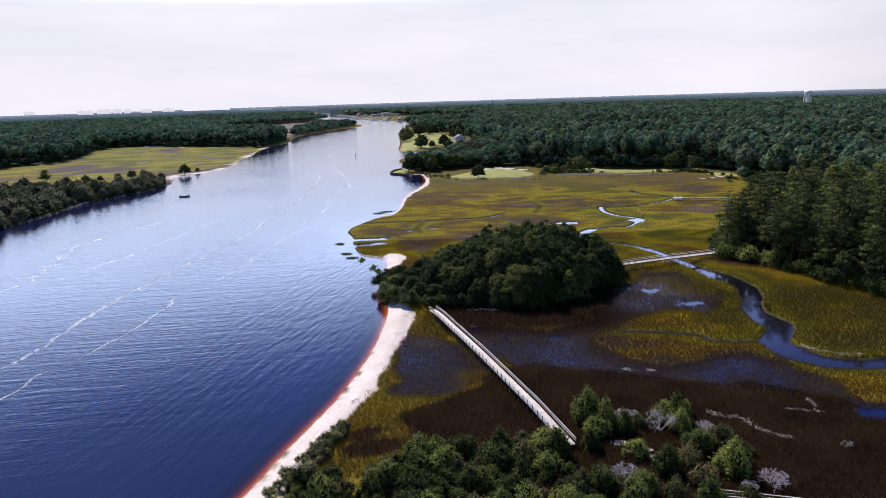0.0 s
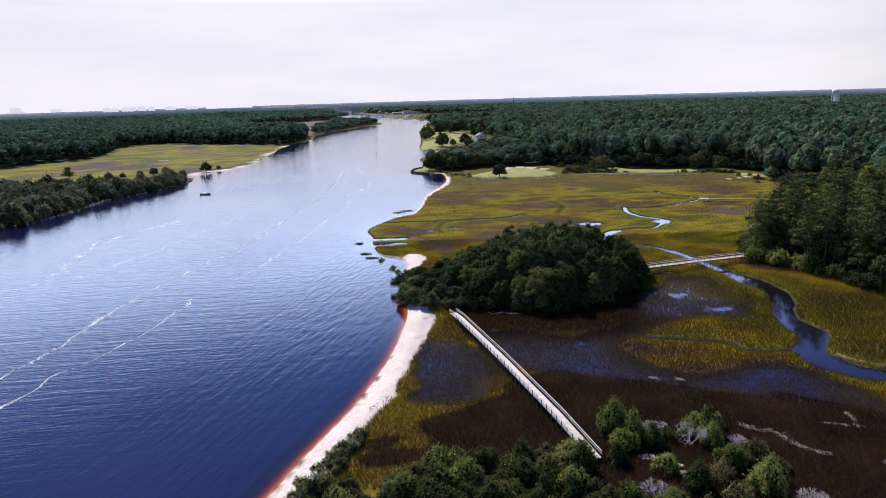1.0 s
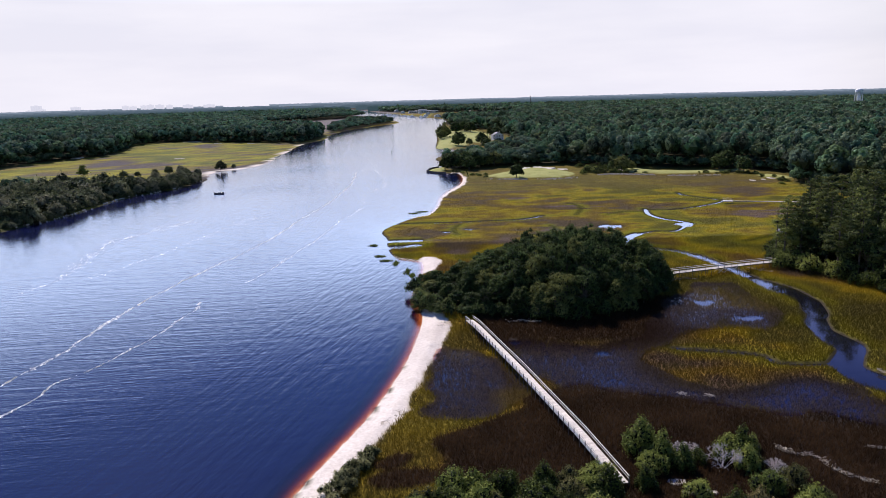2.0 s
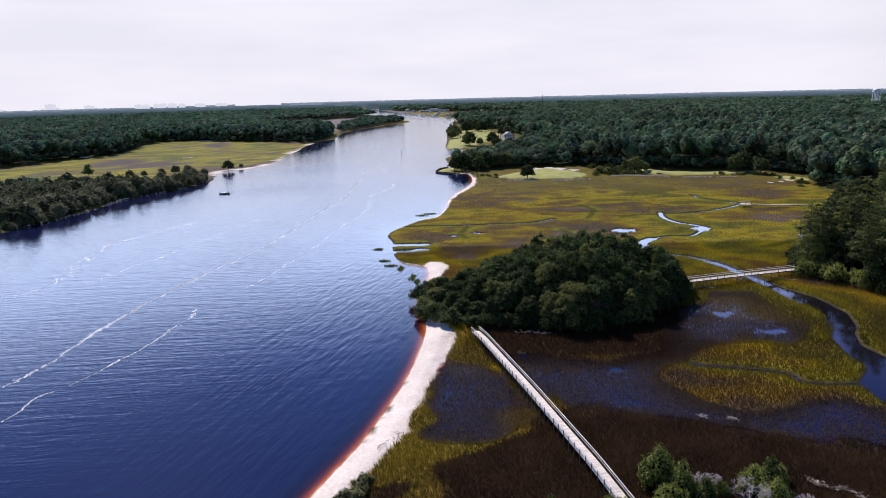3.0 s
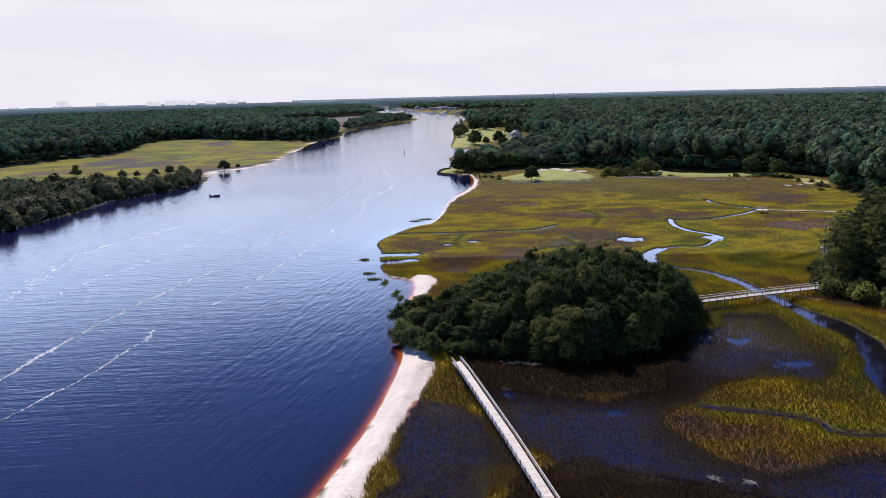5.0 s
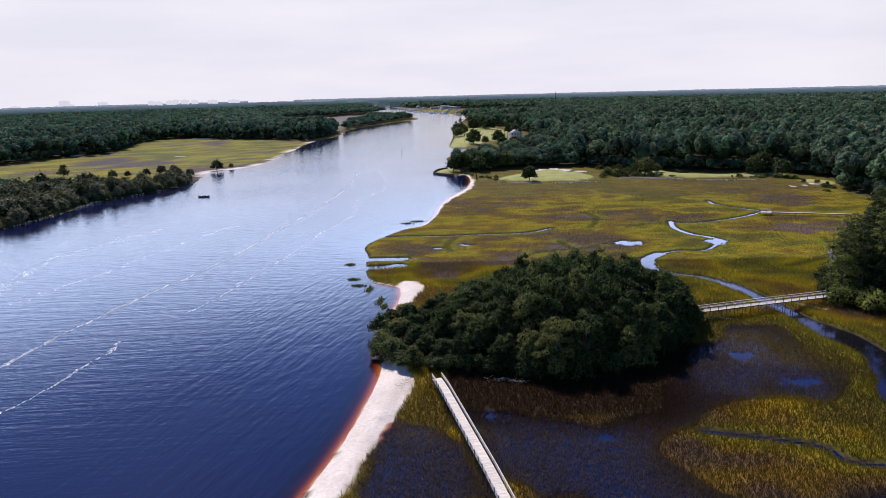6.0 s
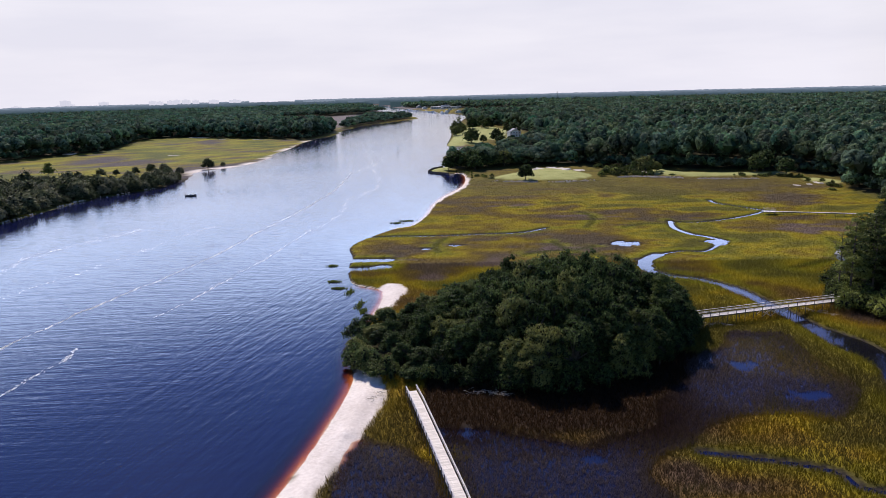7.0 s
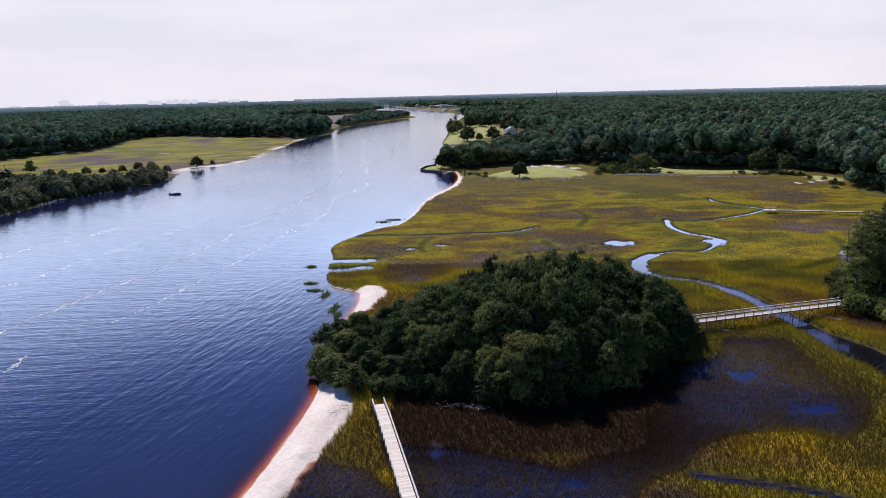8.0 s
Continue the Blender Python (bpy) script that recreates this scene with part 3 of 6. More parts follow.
FOREST_L = np.array([(-401, 601), (-384, 657), (-357, 709), (-364, 773), (-400, 876), (-390, 925), (-356, 934), (-290, 893), (-243, 876), (-196, 842), (-182, 860), (-176, 920), (-186, 1010), (-230, 1130),
                     (-330, 1260), (-420, 1420), (-390, 1560), (-290, 1680), (-230, 1780), (-330, 2200), (-480, 2880), (-820, 3520), (-1420, 4330), (-1800, 4900), (-5000, 4900), (-5000, 601)], float)
POINT_L = np.array([(-182, 1030), (-172, 1150), (-145, 1270), (-118, 1390), (-150, 1520), (-230, 1560), (-215, 1400), (-215, 1230)], float)
BELT_L = np.array([(-208, 262), (-200, 300), (-194, 330), (-194, 382), (-188, 407), (-179, 424), (-175, 446), (-175, 476), (-182, 484), (-192, 474), (-207, 455), (-222, 440), (-248, 432), (-300, 420), (-320, 300)], float)


def axis(lo, fine_lo, fine_hi, hi, step, grow):
    a = [fine_lo]
    s = step
    while a[-1] > lo:
        s *= grow
        a.append(a[-1] - s)
    b = list(np.arange(fine_lo + step, fine_hi, step))
    c = [b[-1]]
    s = step
    while c[-1] < hi:
        s *= grow
        c.append(c[-1] + s)
    return np.array(a[::-1] + b + c[1:])


def terrain(X, Y):
    """Height and surface zones of the ground."""
    river = signed(X, Y, RIVER)                     # inside the river is positive
    n1, n2, n3 = value_noise(X, Y, 23.0, 3), value_noise(X, Y, 5.5, 4), value_noise(X, Y, 1.7, 5)
    h = 0.30 + 0.22 * (n1 - 0.5) + 0.16 * (n2 - 0.5) + 0.10 * (n3 - 0.5)
    wet = np.zeros(X.shape)
    for w in WET:
        wet = np.maximum(wet, smooth01(signed(X, Y, w) + 4.0 * (n2 - 0.5), -1.8, 1.8))
    h = h * (1 - wet) + wet * (-0.14 + 0.12 * (n2 - 0.5) + 0.08 * (n3 - 0.5))
    water_d = np.full(X.shape, 99.0)
    for line, half in CREEKS:
        if half < 0.5:                              # dry runnels
            continue
        d = seg_dist(X, Y, curve(line, step=4)) - half * (0.8 + 0.5 * n2)
        water_d = np.minimum(water_d, d)
    water_d = np.minimum(water_d, -signed(X, Y, CREEK_BED) + 1.2 * (n2 - 0.5))
    for cx, cy, rx, ry in POOLS:
        d = (np.hypot((X - cx) / rx, (Y - cy) / ry) - 1.0 + 1.1 * (n2 - 0.5) + 1.2 * (n3 - 0.5)) * min(rx, ry)
        water_d = np.minimum(water_d, d)
    rush = np.zeros(X.shape)
    for w in RUSH:
        rush = np.maximum(rush, smooth01(signed(X, Y, w) + 3.0 * (n2 - 0.5), -0.8, 0.8))
    h += 0.15 * rush
    wood = np.zeros(X.shape)
    for w in (FOREST_R, FOREST_L, ISLAND, BELT_L, POINT_L):
        wood = np.maximum(wood, smooth01(signed(X, Y, w), -2.0, 4.0))
    h += 1.1 * wood
    lawn = np.zeros(X.shape)
    for w in LAWNS:
        d = signed(X, Y, w)
        lawn = np.maximum(lawn, smooth01(d, -1.0, 1.0))
        h += 1.6 * smooth01(d, -4.0, 12.0)
    sand = np.zeros(X.shape)
    for w in SANDS:
        d = signed(X, Y, w)
        sand = np.maximum(sand, smooth01(d + 1.6 * (n2 - 0.5) + 0.8 * (n3 - 0.5), -0.5, 0.4))
        h += 0.45 * smooth01(d, -0.5, 4.0)
    # banks cut down to the water
    h = np.where(water_d < 2.0, np.minimum(h, -0.45 + 0.75 * smooth01(water_d, -1.6, 1.0)), h)
    bank = -river
    edge = np.where(sand > 0.02, 0.12, 0.35)
    h = np.where(bank < 3.0, np.minimum(h, 0.02 + edge * bank + 0.06 * (n3 - 0.5)), h)
    h = np.where(bank < 0, np.maximum(0.16 * bank, -4.0), h)
    sand = np.maximum(sand, np.where((bank < 0) & (bank > -25), 1.0, 0.0) * smooth01(np.min([seg_dist(X, Y, s, True) for s in SANDS], axis=0), 14.0, 8.0))
    mud = np.maximum(smooth01(water_d, 0.9, 0.1), np.maximum(wet, (bank < 0.7) * 1.0)) * (1 - sand)
    return h, dict(sand=sand, lawn=lawn, rush=rush, mud=mud, wood=wood, wet=wet, water=water_d, bank=bank)


def marsh_colour(X, Y):
    """Base colour of the marsh grass over the plan: rust, gold, olive and mud in drifts, lush along the creeks."""
    n0, n1, n2 = value_noise(X + 0.35 * Y, Y, 46.0, 13), value_noise(X - 0.3 * Y, Y * 1.7, 19.0, 14), value_noise(X, Y * 1.5, 6.0, 15)
    f = (0.45 * n0 + 0.35 * n1 + 0.20 * n2 + 0.08 * smooth01(Y, 215, 175))[..., None]
    f = 0.49 + 1.6 * (f - 0.5)
    stops = [(0.18, (0.105, 0.080, 0.050)), (0.30, (0.145, 0.104, 0.030)), (0.42, (0.205, 0.150, 0.020)), (0.52, (0.300, 0.245, 0.018)), (0.60, (0.200, 0.178, 0.020)), (0.76, (0.118, 0.112, 0.022))]
    fs, cs = [p for p, _ in stops], np.array([c for _, c in stops])
    c = np.stack([np.interp(f[..., 0], fs, cs[:, k]) for k in range(3)], -1)
    back = (0.75 * smooth01(Y + 40 * (n1 - 0.5), 350, 410) * (X > -60))[..., None]
    c = c + (np.array([0.115, 0.092, 0.026]) - c) * back
    tan = (0.9 * smooth01(Y, 1050, 1150) * (X < -185))[..., None]
    c = c + (np.array([0.20, 0.155, 0.095]) - c) * tan
    d = np.min([seg_dist(X, Y, curve(line, step=2)) - half for line, half in CREEKS] + [-signed(X, Y, CREEK_BED)], axis=0)
    lush = (0.75 * smooth01(d, 6.0, 1.5) * smooth01(n2, 0.15, 0.55))[..., None]
    c = c + (np.array([0.215, 0.215, 0.018]) - c) * lush
    strip = (0.85 * smooth01(seg_dist(X, Y, curve(BEACH_LAND, step=2)) + 4 * (n2 - 0.5), 13.0, 8.0) * (Y > 60) * (Y < 152))[..., None]
    c = c + ((0.75 + 0.6 * n1)[..., None] * np.array([0.125, 0.106, 0.014]) - c) * strip
    for cx, cy, rx, ry in MUDS:
        e = np.hypot((X - cx) / rx, (Y - cy) / ry) + 1.1 * (n2 - 0.5)
        c = c + (np.array([0.150, 0.112, 0.100]) - c) * (0.85 * smooth01(e, 1.15, 0.55))[..., None]
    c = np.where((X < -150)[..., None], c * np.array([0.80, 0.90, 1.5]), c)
    rim = (0.7 * smooth01(d, 1.6, 0.4))[..., None]
    return (c + (np.array([0.06, 0.065, 0.015]) - c) * rim) * (np.array([1.07, 0.93, 0.92]) + np.array([-0.03, 0.10, 0.10]) * smooth01(Y, 190, 240)[..., None])


def grid_faces(nx, ny):
    i = np.arange(nx * ny).reshape(ny, nx)
    return np.stack([i[:-1, :-1], i[:-1, 1:], i[1:, 1:], i[1:, :-1]], -1).reshape(-1, 4)


def color_attr(me, name, *channels):
    a = me.attributes.new(name, "FLOAT_COLOR", "POINT")
    c = np.ones((channels[0].size, 4), np.float32)
    for k, ch in enumerate(channels):
        c[:, k] = ch.ravel()
    a.data.foreach_set("color", c.ravel())


gx, gy = axis(-5000, -34, 112, 5000, 0.9, 1.045), axis(-320, 64, 330, 4960, 0.9, 1.035)
X, Y = np.meshgrid(gx, gy)
H, Z = terrain(X, Y)
me = poly_mesh("ground", np.stack([X, Y, H], -1).reshape(-1, 3), grid_faces(len(gx), len(gy)), 4, True)
color_attr(me, "zone_a", Z["sand"], Z["lawn"], Z["rush"])
color_attr(me, "zone_b", Z["mud"], Z["wood"], Z["wet"])
# dark mud and reed tint beside the island, with its shadow painted in
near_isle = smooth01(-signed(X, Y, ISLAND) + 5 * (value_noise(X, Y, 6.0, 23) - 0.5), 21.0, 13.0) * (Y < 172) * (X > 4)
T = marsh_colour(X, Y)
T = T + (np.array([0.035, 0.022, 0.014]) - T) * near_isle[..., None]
# farther ground dimmed in its colour for the shade grass blades would cast
T = T * (1.0 - 0.2 * smooth01(Y, 215, 260) * (X > -60))[..., None]
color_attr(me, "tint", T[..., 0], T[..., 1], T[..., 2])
ground = tagged(link_mesh("ground", me, M_GROUND), "tidal marsh ground with pale sandy river beaches and mown lawns", "ground", kind="structure")

wx, wy = axis(-5000, -34, 112, 5000, 1.5, 1.07), axis(-320, 64, 330, 4960, 1.5, 1.06)
X, Y = np.meshgrid(wx, wy)
H, Z = terrain(X, Y)
me = poly_mesh("water", np.stack([X, Y, 0 * X], -1).reshape(-1, 3), grid_faces(len(wx), len(wy)), 4, True)
depth = np.clip(-H, 0, 4) / 4
near_sand = np.min([seg_dist(X, Y, s, True) for s in SANDS], axis=0)
depth = np.maximum(depth, smooth01(near_sand, 8.0, 14.0) + ((Z["bank"] > 0.5) & (Z["sand"] < 0.02) & (near_sand > 3.0)))   # black marsh water hides its bed
a = me.attributes.new("depth", "FLOAT", "POINT")
a.data.foreach_set("value", depth.astype(np.float32).ravel())
a = me.attributes.new("wind", "FLOAT", "POINT")
calm = 0.34 + 0.31 * smooth01(-Z["bank"], -1.0, 14.0) + (0.35 + 0.6 * smooth01(Y, 260, 460)) * smooth01(-Z["bank"], 10, 60) * value_noise(X, Y, 60.0, 8)
still = np.minimum.reduce([-signed(X, Y, CREEK_BED)] + [seg_dist(X, Y, curve(line, step=2)) - half for line, half in CREEKS[:7]])
calm = np.where(Z["bank"] > 2, calm + (0.09 - calm) * smooth01(still, 4.0, 1.0), calm)      # the creek lies sheltered
a.data.foreach_set("value", calm.astype(np.float32).ravel())
a = me.attributes.new("shore", "FLOAT", "POINT")
along = seg_dist(X, Y, curve(RIGHT_BANK[1:14], step=2))
a.data.foreach_set("value", (smooth01(along, 60.0, 12.0) * smooth01(along, 0.5, 4.0)).astype(np.float32).ravel())
water = tagged(link_mesh("water", me, M_WATER), "dark blue rippled tidal river and marsh creeks, tea-brown at the beach", "river", kind="structure")


def ground_z(x, y):
    h, _ = terrain(np.array([[float(x)]]), np.array([[float(y)]]))
    return float(h[0, 0])


# ---- foliage geometry ----
def shards(rng, centres, radii, n, size, low=-0.45, loose=0.36, shell=(0.82, 1.06)):
    """n leaf clumps as small triangles lying loosely on the skins of ellipsoid lobes."""
    centres, radii = np.asarray(centres, float), np.asarray(radii, float)
    area = (radii[:, 0] * radii[:, 1] + radii[:, 0] * radii[:, 2])
    out_p, out_d, have = [], [], 0
    while have < n:
        k = rng.choice(len(centres), size=n * 2, p=area / area.sum())
        d = rng.normal(size=(n * 2, 3))
        d /= np.linalg.norm(d, axis=1)[:, None]
        ok = d[:, 2] > low
        k, d = k[ok], d[ok]
        p = centres[k] + d * radii[k] * rng.uniform(*shell, size=(len(k), 1))
        q = (p[:, None, :] - centres[None]) / (radii[None] * 0.80)
        ok = ~((q ** 2).sum(-1) < 1).any(1)
        out_p.append(p[ok])
        out_d.append(d[ok])
        have += ok.sum()
    p, d = np.vstack(out_p)[:n], np.vstack(out_d)[:n]
    k = int(n * 0.65)                        # most leaves follow the crown, the rest stand out raggedly
    p[k:] += d[k:] * np.abs(rng.normal(size=(n - k, 1))) * float(np.mean(size)) * 1.3
    return np.vstack([leaf_tris(rng, p[:k], d[:k], size, loose), leaf_tris(rng, p[k:], d[k:], size * 0.75, 1.0)])


def leaf_tris(rng, p, d, size, loose):
    m = len(p)
    nrm = d + rng.normal(size=(m, 3)) * loose
    nrm /= np.linalg.norm(nrm, axis=1)[:, None]
    t = np.cross(nrm, rng.normal(size=(m, 3)))
    t /= np.linalg.norm(t, axis=1)[:, None] + 1e-9
    b = np.cross(nrm, t)
    s = (np.broadcast_to(np.asarray(size, float), (m,)) * rng.uniform(0.6, 1.4, m))[:, None]
    w = rng.uniform(0.45, 0.8, (m, 1))
    return np.stack([p + t * s, p - t * s * 0.6 + b * s * w, p - t * s * 0.5 - b * s * w], 1)


ICO_V, ICO_F = None, None
_bm = bmesh.new()
bmesh.ops.create_icosphere(_bm, subdivisions=1, radius=1.0)
ICO_V = np.array([v.co[:] for v in _bm.verts])
ICO_F = np.array([[v.index for v in f.verts] for f in _bm.faces])
_bm.free()


def cores(rng, centres, radii, shrink=0.82):
    tris = []
    for c, r in zip(np.asarray(centres, float), np.asarray(radii, float)):
        v = ICO_V * r * shrink * (1 + 0.16 * rng.normal(size=(len(ICO_V), 1))) + c
        tris.append(v[ICO_F])
    return np.vstack(tris)


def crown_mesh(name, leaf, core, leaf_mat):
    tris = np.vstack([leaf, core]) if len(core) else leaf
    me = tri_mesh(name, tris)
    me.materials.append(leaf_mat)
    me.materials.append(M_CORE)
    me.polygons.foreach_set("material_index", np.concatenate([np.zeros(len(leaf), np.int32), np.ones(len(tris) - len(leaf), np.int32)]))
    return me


def oak_tree(x, y, z, seed, height, spread, leaves=3400, mat=None, label="", group="", name="oak_tree", leaf=0.34):
    """Round-headed evergreen oak: short forked trunk, lobed crown of leaf clumps."""
    rng = np.random.RandomState(seed)
    tree = anchor(name, x, y, z, label or "dense dark green live oak with a rounded crown", "tree", group)
    n = 46 + rng.randint(10)
    cs, rs = [], []
    for i in range(n):
        a, u = 2.4 * i + rng.uniform(-0.5, 0.5), math.sqrt((i + 0.3) / n)
        r = spread * rng.uniform(0.10, 0.24)
        cs.append((math.cos(a) * u * spread * 0.84, math.sin(a) * u * spread * 0.84, height * (0.85 - 0.42 * u * u + rng.uniform(-0.15, 0.11))))
        rs.append((r, r, r * rng.uniform(0.55, 0.95)))
    for i in range(5):                       # skirts that hang towards the ground
        a = 1.26 * i + rng.uniform(0, 1)
        r = spread * rng.uniform(0.26, 0.36)
        cs.append((math.cos(a) * spread * 0.72, math.sin(a) * spread * 0.72, height * rng.uniform(0.22, 0.36)))
        rs.append((r, r, r * 0.8))
    bm = bmesh.new()
    top = Vector((rng.uniform(-0.3, 0.3), rng.uniform(-0.3, 0.3), height * 0.3))
    limb(bm, (0, 0, -0.3), top, height * 0.035, height * 0.028, 7)
    for c in cs[:n:3]:
        limb(bm, top, c, height * 0.018, height * 0.006, 5)
    part("trunk", bm, M_BARK, tree)
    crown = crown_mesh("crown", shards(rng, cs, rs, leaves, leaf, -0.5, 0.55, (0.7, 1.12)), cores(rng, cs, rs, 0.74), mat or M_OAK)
    ob = new("crown", crown)
    ob.parent = tree
    return tree


def pine_tree(x, y, z, seed, height, spread, leaves=2600, bare=0.5, group="", label="", leaf=0.36, mat=None):
    """Loblolly pine: straight bare trunk, irregular tufted layers of needles above."""
    rng = np.random.RandomState(seed)
    tree = anchor("pine_tree", x, y, z, label or "tall pine with a tufted dark green crown", "tree", group)
    bm = bmesh.new()
    lean = Vector((rng.uniform(-0.5, 0.5), rng.uniform(-0.5, 0.5), height))
    limb(bm, (0, 0, -0.3), lean * 0.6, height * 0.014, height * 0.010, 7)
    limb(bm, lean * 0.6, lean * 0.98, height * 0.010, 0.03, 6)
    cs, rs = [], []
    layers = 22
    for i in range(layers):
        f = bare + (1 - bare) * (i + 0.5) / layers
        reach = spread * (1.0 - 0.78 * ((f - bare) / (1 - bare)) ** 1.3) * rng.uniform(0.55, 1.0)
        a = 2.4 * i + rng.uniform(-0.5, 0.5)
        c = Vector((math.cos(a) * reach * 0.75, math.sin(a) * reach * 0.75, height * f + rng.uniform(-0.4, 0.4)))
        limb(bm, lean * (f - 0.04), c, 0.07, 0.025, 4)
        r = max(0.8, reach * rng.uniform(0.38, 0.58))
        cs.append(c[:])
        rs.append((r, r, r * rng.uniform(0.26, 0.46)))
    part("trunk", bm, M_BARK, tree)
    crown = crown_mesh("crown", shards(rng, cs, rs, leaves, leaf, -0.7, 0.42), cores(rng, cs, rs, 0.66), mat or M_PINE)
    ob = new("crown", crown)
    ob.parent = tree
    return tree


def shrub(x, y, z, seed, height, spread, leaves=900, mat=None, label="", group="", leaf=0.22, name="shrub"):
    rng = np.random.RandomState(seed)
    bush = anchor(name, x, y, z, label or "dense green wax myrtle shrub at the marsh edge", "shrub", group)
    cs, rs = [], []
    for i in range(14):
        a, u = 2.4 * i + rng.uniform(-0.4, 0.4), math.sqrt((i + 0.2) / 14)
        r = spread * rng.uniform(0.16, 0.34)
        cs.append((math.cos(a) * u * spread * 0.8, math.sin(a) * u * spread * 0.8, height * (0.70 - 0.42 * u * u + rng.uniform(-0.2, 0.2))))
        rs.append((r, r, height * rng.uniform(0.16, 0.34)))
    bm = bmesh.new()
    for c in cs[:7]:
        limb(bm, (rng.uniform(-0.15, 0.15), rng.uniform(-0.15, 0.15), -0.2), c, 0.07, 0.02, 5)
    part("stem", bm, M_BARK, bush)
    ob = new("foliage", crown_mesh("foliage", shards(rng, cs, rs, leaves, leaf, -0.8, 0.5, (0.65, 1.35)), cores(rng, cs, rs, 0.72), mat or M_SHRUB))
    ob.parent = bush
    return bush


def dead_shrub(x, y, z, seed, height, spread, name="dead_shrub", label="", group=""):
    """Leafless bleached shrub: a fan of forking grey twigs."""
    rng = np.random.RandomState(seed)
    bush = anchor(name, x, y, z, label or "leafless bleached grey dead shrub in the rushes", "shrub", group)
    bm = bmesh.new()

    def fork(a, d, length, r, level):
        b = a + d * length
        limb(bm, a, b, r, r * 0.7, 4 if level < 2 else 3)
        if level == 4:
            return
        for _ in range(5 if level == 1 else 4):
            fork(b, (d + Vector(rng.normal(size=3) * 0.62) + Vector((0, 0, 0.10))).normalized(), length * 0.70, max(r * 0.55, 0.02), level + 1)

    for i in range(5):
        a = 1.257 * i + rng.uniform(0, 0.6)
        d = Vector((math.cos(a) * spread / height, math.sin(a) * spread / height, 0.9)).normalized()
        fork(Vector((0, 0, -0.1)), d, height * 0.30, 0.06, 1)
    part("twig_crown", bm, M_DEAD, bush)
    return bush


def put(tree, x, y, z, turn, s, sz=None):
    return copy_thing(tree, Matrix.LocRotScale((x, y, z), Euler((0, 0, radians(turn))), (s, s, sz or s)))


def scatter(rng, ring, step, jitter=0.42, keep=None):
    """Jittered lattice of places inside an outline."""
    lo, hi = ring.min(0), ring.max(0)
    gx, gy = np.meshgrid(np.arange(lo[0], hi[0], step), np.arange(lo[1], hi[1], step * 0.87))
    gx = gx + (np.arange(gx.shape[0]) % 2)[:, None] * step / 2
    p = np.stack([gx.ravel(), gy.ravel()], 1) + rng.uniform(-jitter, jitter, (gx.size, 2)) * step
    p = p[inside(p[:, 0], p[:, 1], ring)]
    return p if keep is None else p[keep(p[:, 0], p[:, 1])]


def heights(p):
    return terrain(p[:, :1], p[:, 1:2])[0][:, 0]


# ---- wooded island at the beach ----
rng = np.random.RandomState(11)
ISLE = "trees of the wooded island"
protos = []
for k in range(5):
    protos.append(oak_tree(6 + 11 * k, 185 + 3 * (k % 2), 1.3, 100 + k, 10.0, 4.2, 6500, leaf=0.23, group=ISLE, label="dense dark green live oak on the marsh island"))


def island_height(x, y, e):
    """Tree height over the island: low on the river side, a dome inland."""
    west = min(max((x + 3) / 22, 0), 1)
    rise = math.exp(-(((x - 31) / (20 if x < 31 else 24)) ** 2 + ((y - 177) / 26) ** 2))
    return 2.8 + 2.2 * west + 0.36 * min(max(e, 0), 15) * (0.45 + 0.55 * west) + 5.6 * rise


places = scatter(rng, ISLAND, 5.2)
zz = heights(places)
edge = signed(places[:, 0], places[:, 1], ISLAND)
for (x, y), z, e in zip(places, zz, edge):
    tall = island_height(x, y, e) + rng.uniform(-2.0, 1.6)
    s = tall / 10.0
    put(protos[rng.randint(5)], x, y, max(z, 0.2), rng.uniform(0, 360), min(max(s, 0.62), 1.1) * rng.uniform(0.82, 1.12), s)
for k, (x, y) in enumerate([(6, 185), (17, 188), (28, 185), (39, 188), (50, 185)]):
    s = island_height(x, y, 15) / 10
    protos[k].matrix_world = Matrix.LocRotScale((x, y, 1.2), None, (1.0, 1.0, s))
pine_tree(49.5, 178, 1.2, 131, 13.2, 3.0, 3000, 0.2, ISLE, "pale green young pine among the island oaks", 0.26, M_YOUNG)

rimb = [shrub(20 + 9 * k, 154, 0.6, 150 + k, 3.4, 2.6, 1300, M_OAK, leaf=0.22, group="island edge bushes", label="dark green bush at the island's shaded edge", name="bush") for k in range(2)]
for x, y in curve([(-11, 178), (-9.5, 166), (-5, 160), (6, 157.5), (14, 156), (24, 154.5), (34, 156), (44, 163), (53, 174), (58, 187)], step=4):
    put(rimb[rng.randint(2)], x + rng.uniform(-1, 1), y + rng.uniform(-0.6, 1.8), 0.6, rng.uniform(0, 360), rng.uniform(0.6, 1.2))

# ---- near thicket and shrubs at the boardwalk's landing ----
rng = np.random.RandomState(21)
THICKET = np.array([(-24, 60), (-21, 67), (-15, 72.5), (-9, 76.5), (-2, 79), (7, 81.5), (14, 79.5), (19, 81), (22, 73), (22, 50), (-20, 40)], float)
bushes = [shrub(-6 + 5 * k, 71 + k, 0.4, 200 + k, (3.8, 4.2, 2.8, 4.0, 3.2, 4.4)[k], (2.9, 2.4, 2.7, 3.1, 2.2, 2.6)[k], 1900, (None, None, M_OLIVE, None, M_OLIVE, None)[k], leaf=(0.19, 0.15, 0.16, 0.22, 0.15, 0.24)[k], group="thicket by the boardwalk",
                label="dense green wax myrtle shrub in the near thicket") for k in range(6)]
for x, y in scatter(rng, THICKET, 3.4):
    s = rng.uniform(0.5, 1.1)
    put(bushes[rng.randint(6)], x, y, 0.3, rng.uniform(0, 360), s, s * rng.uniform(0.85, 1.15))
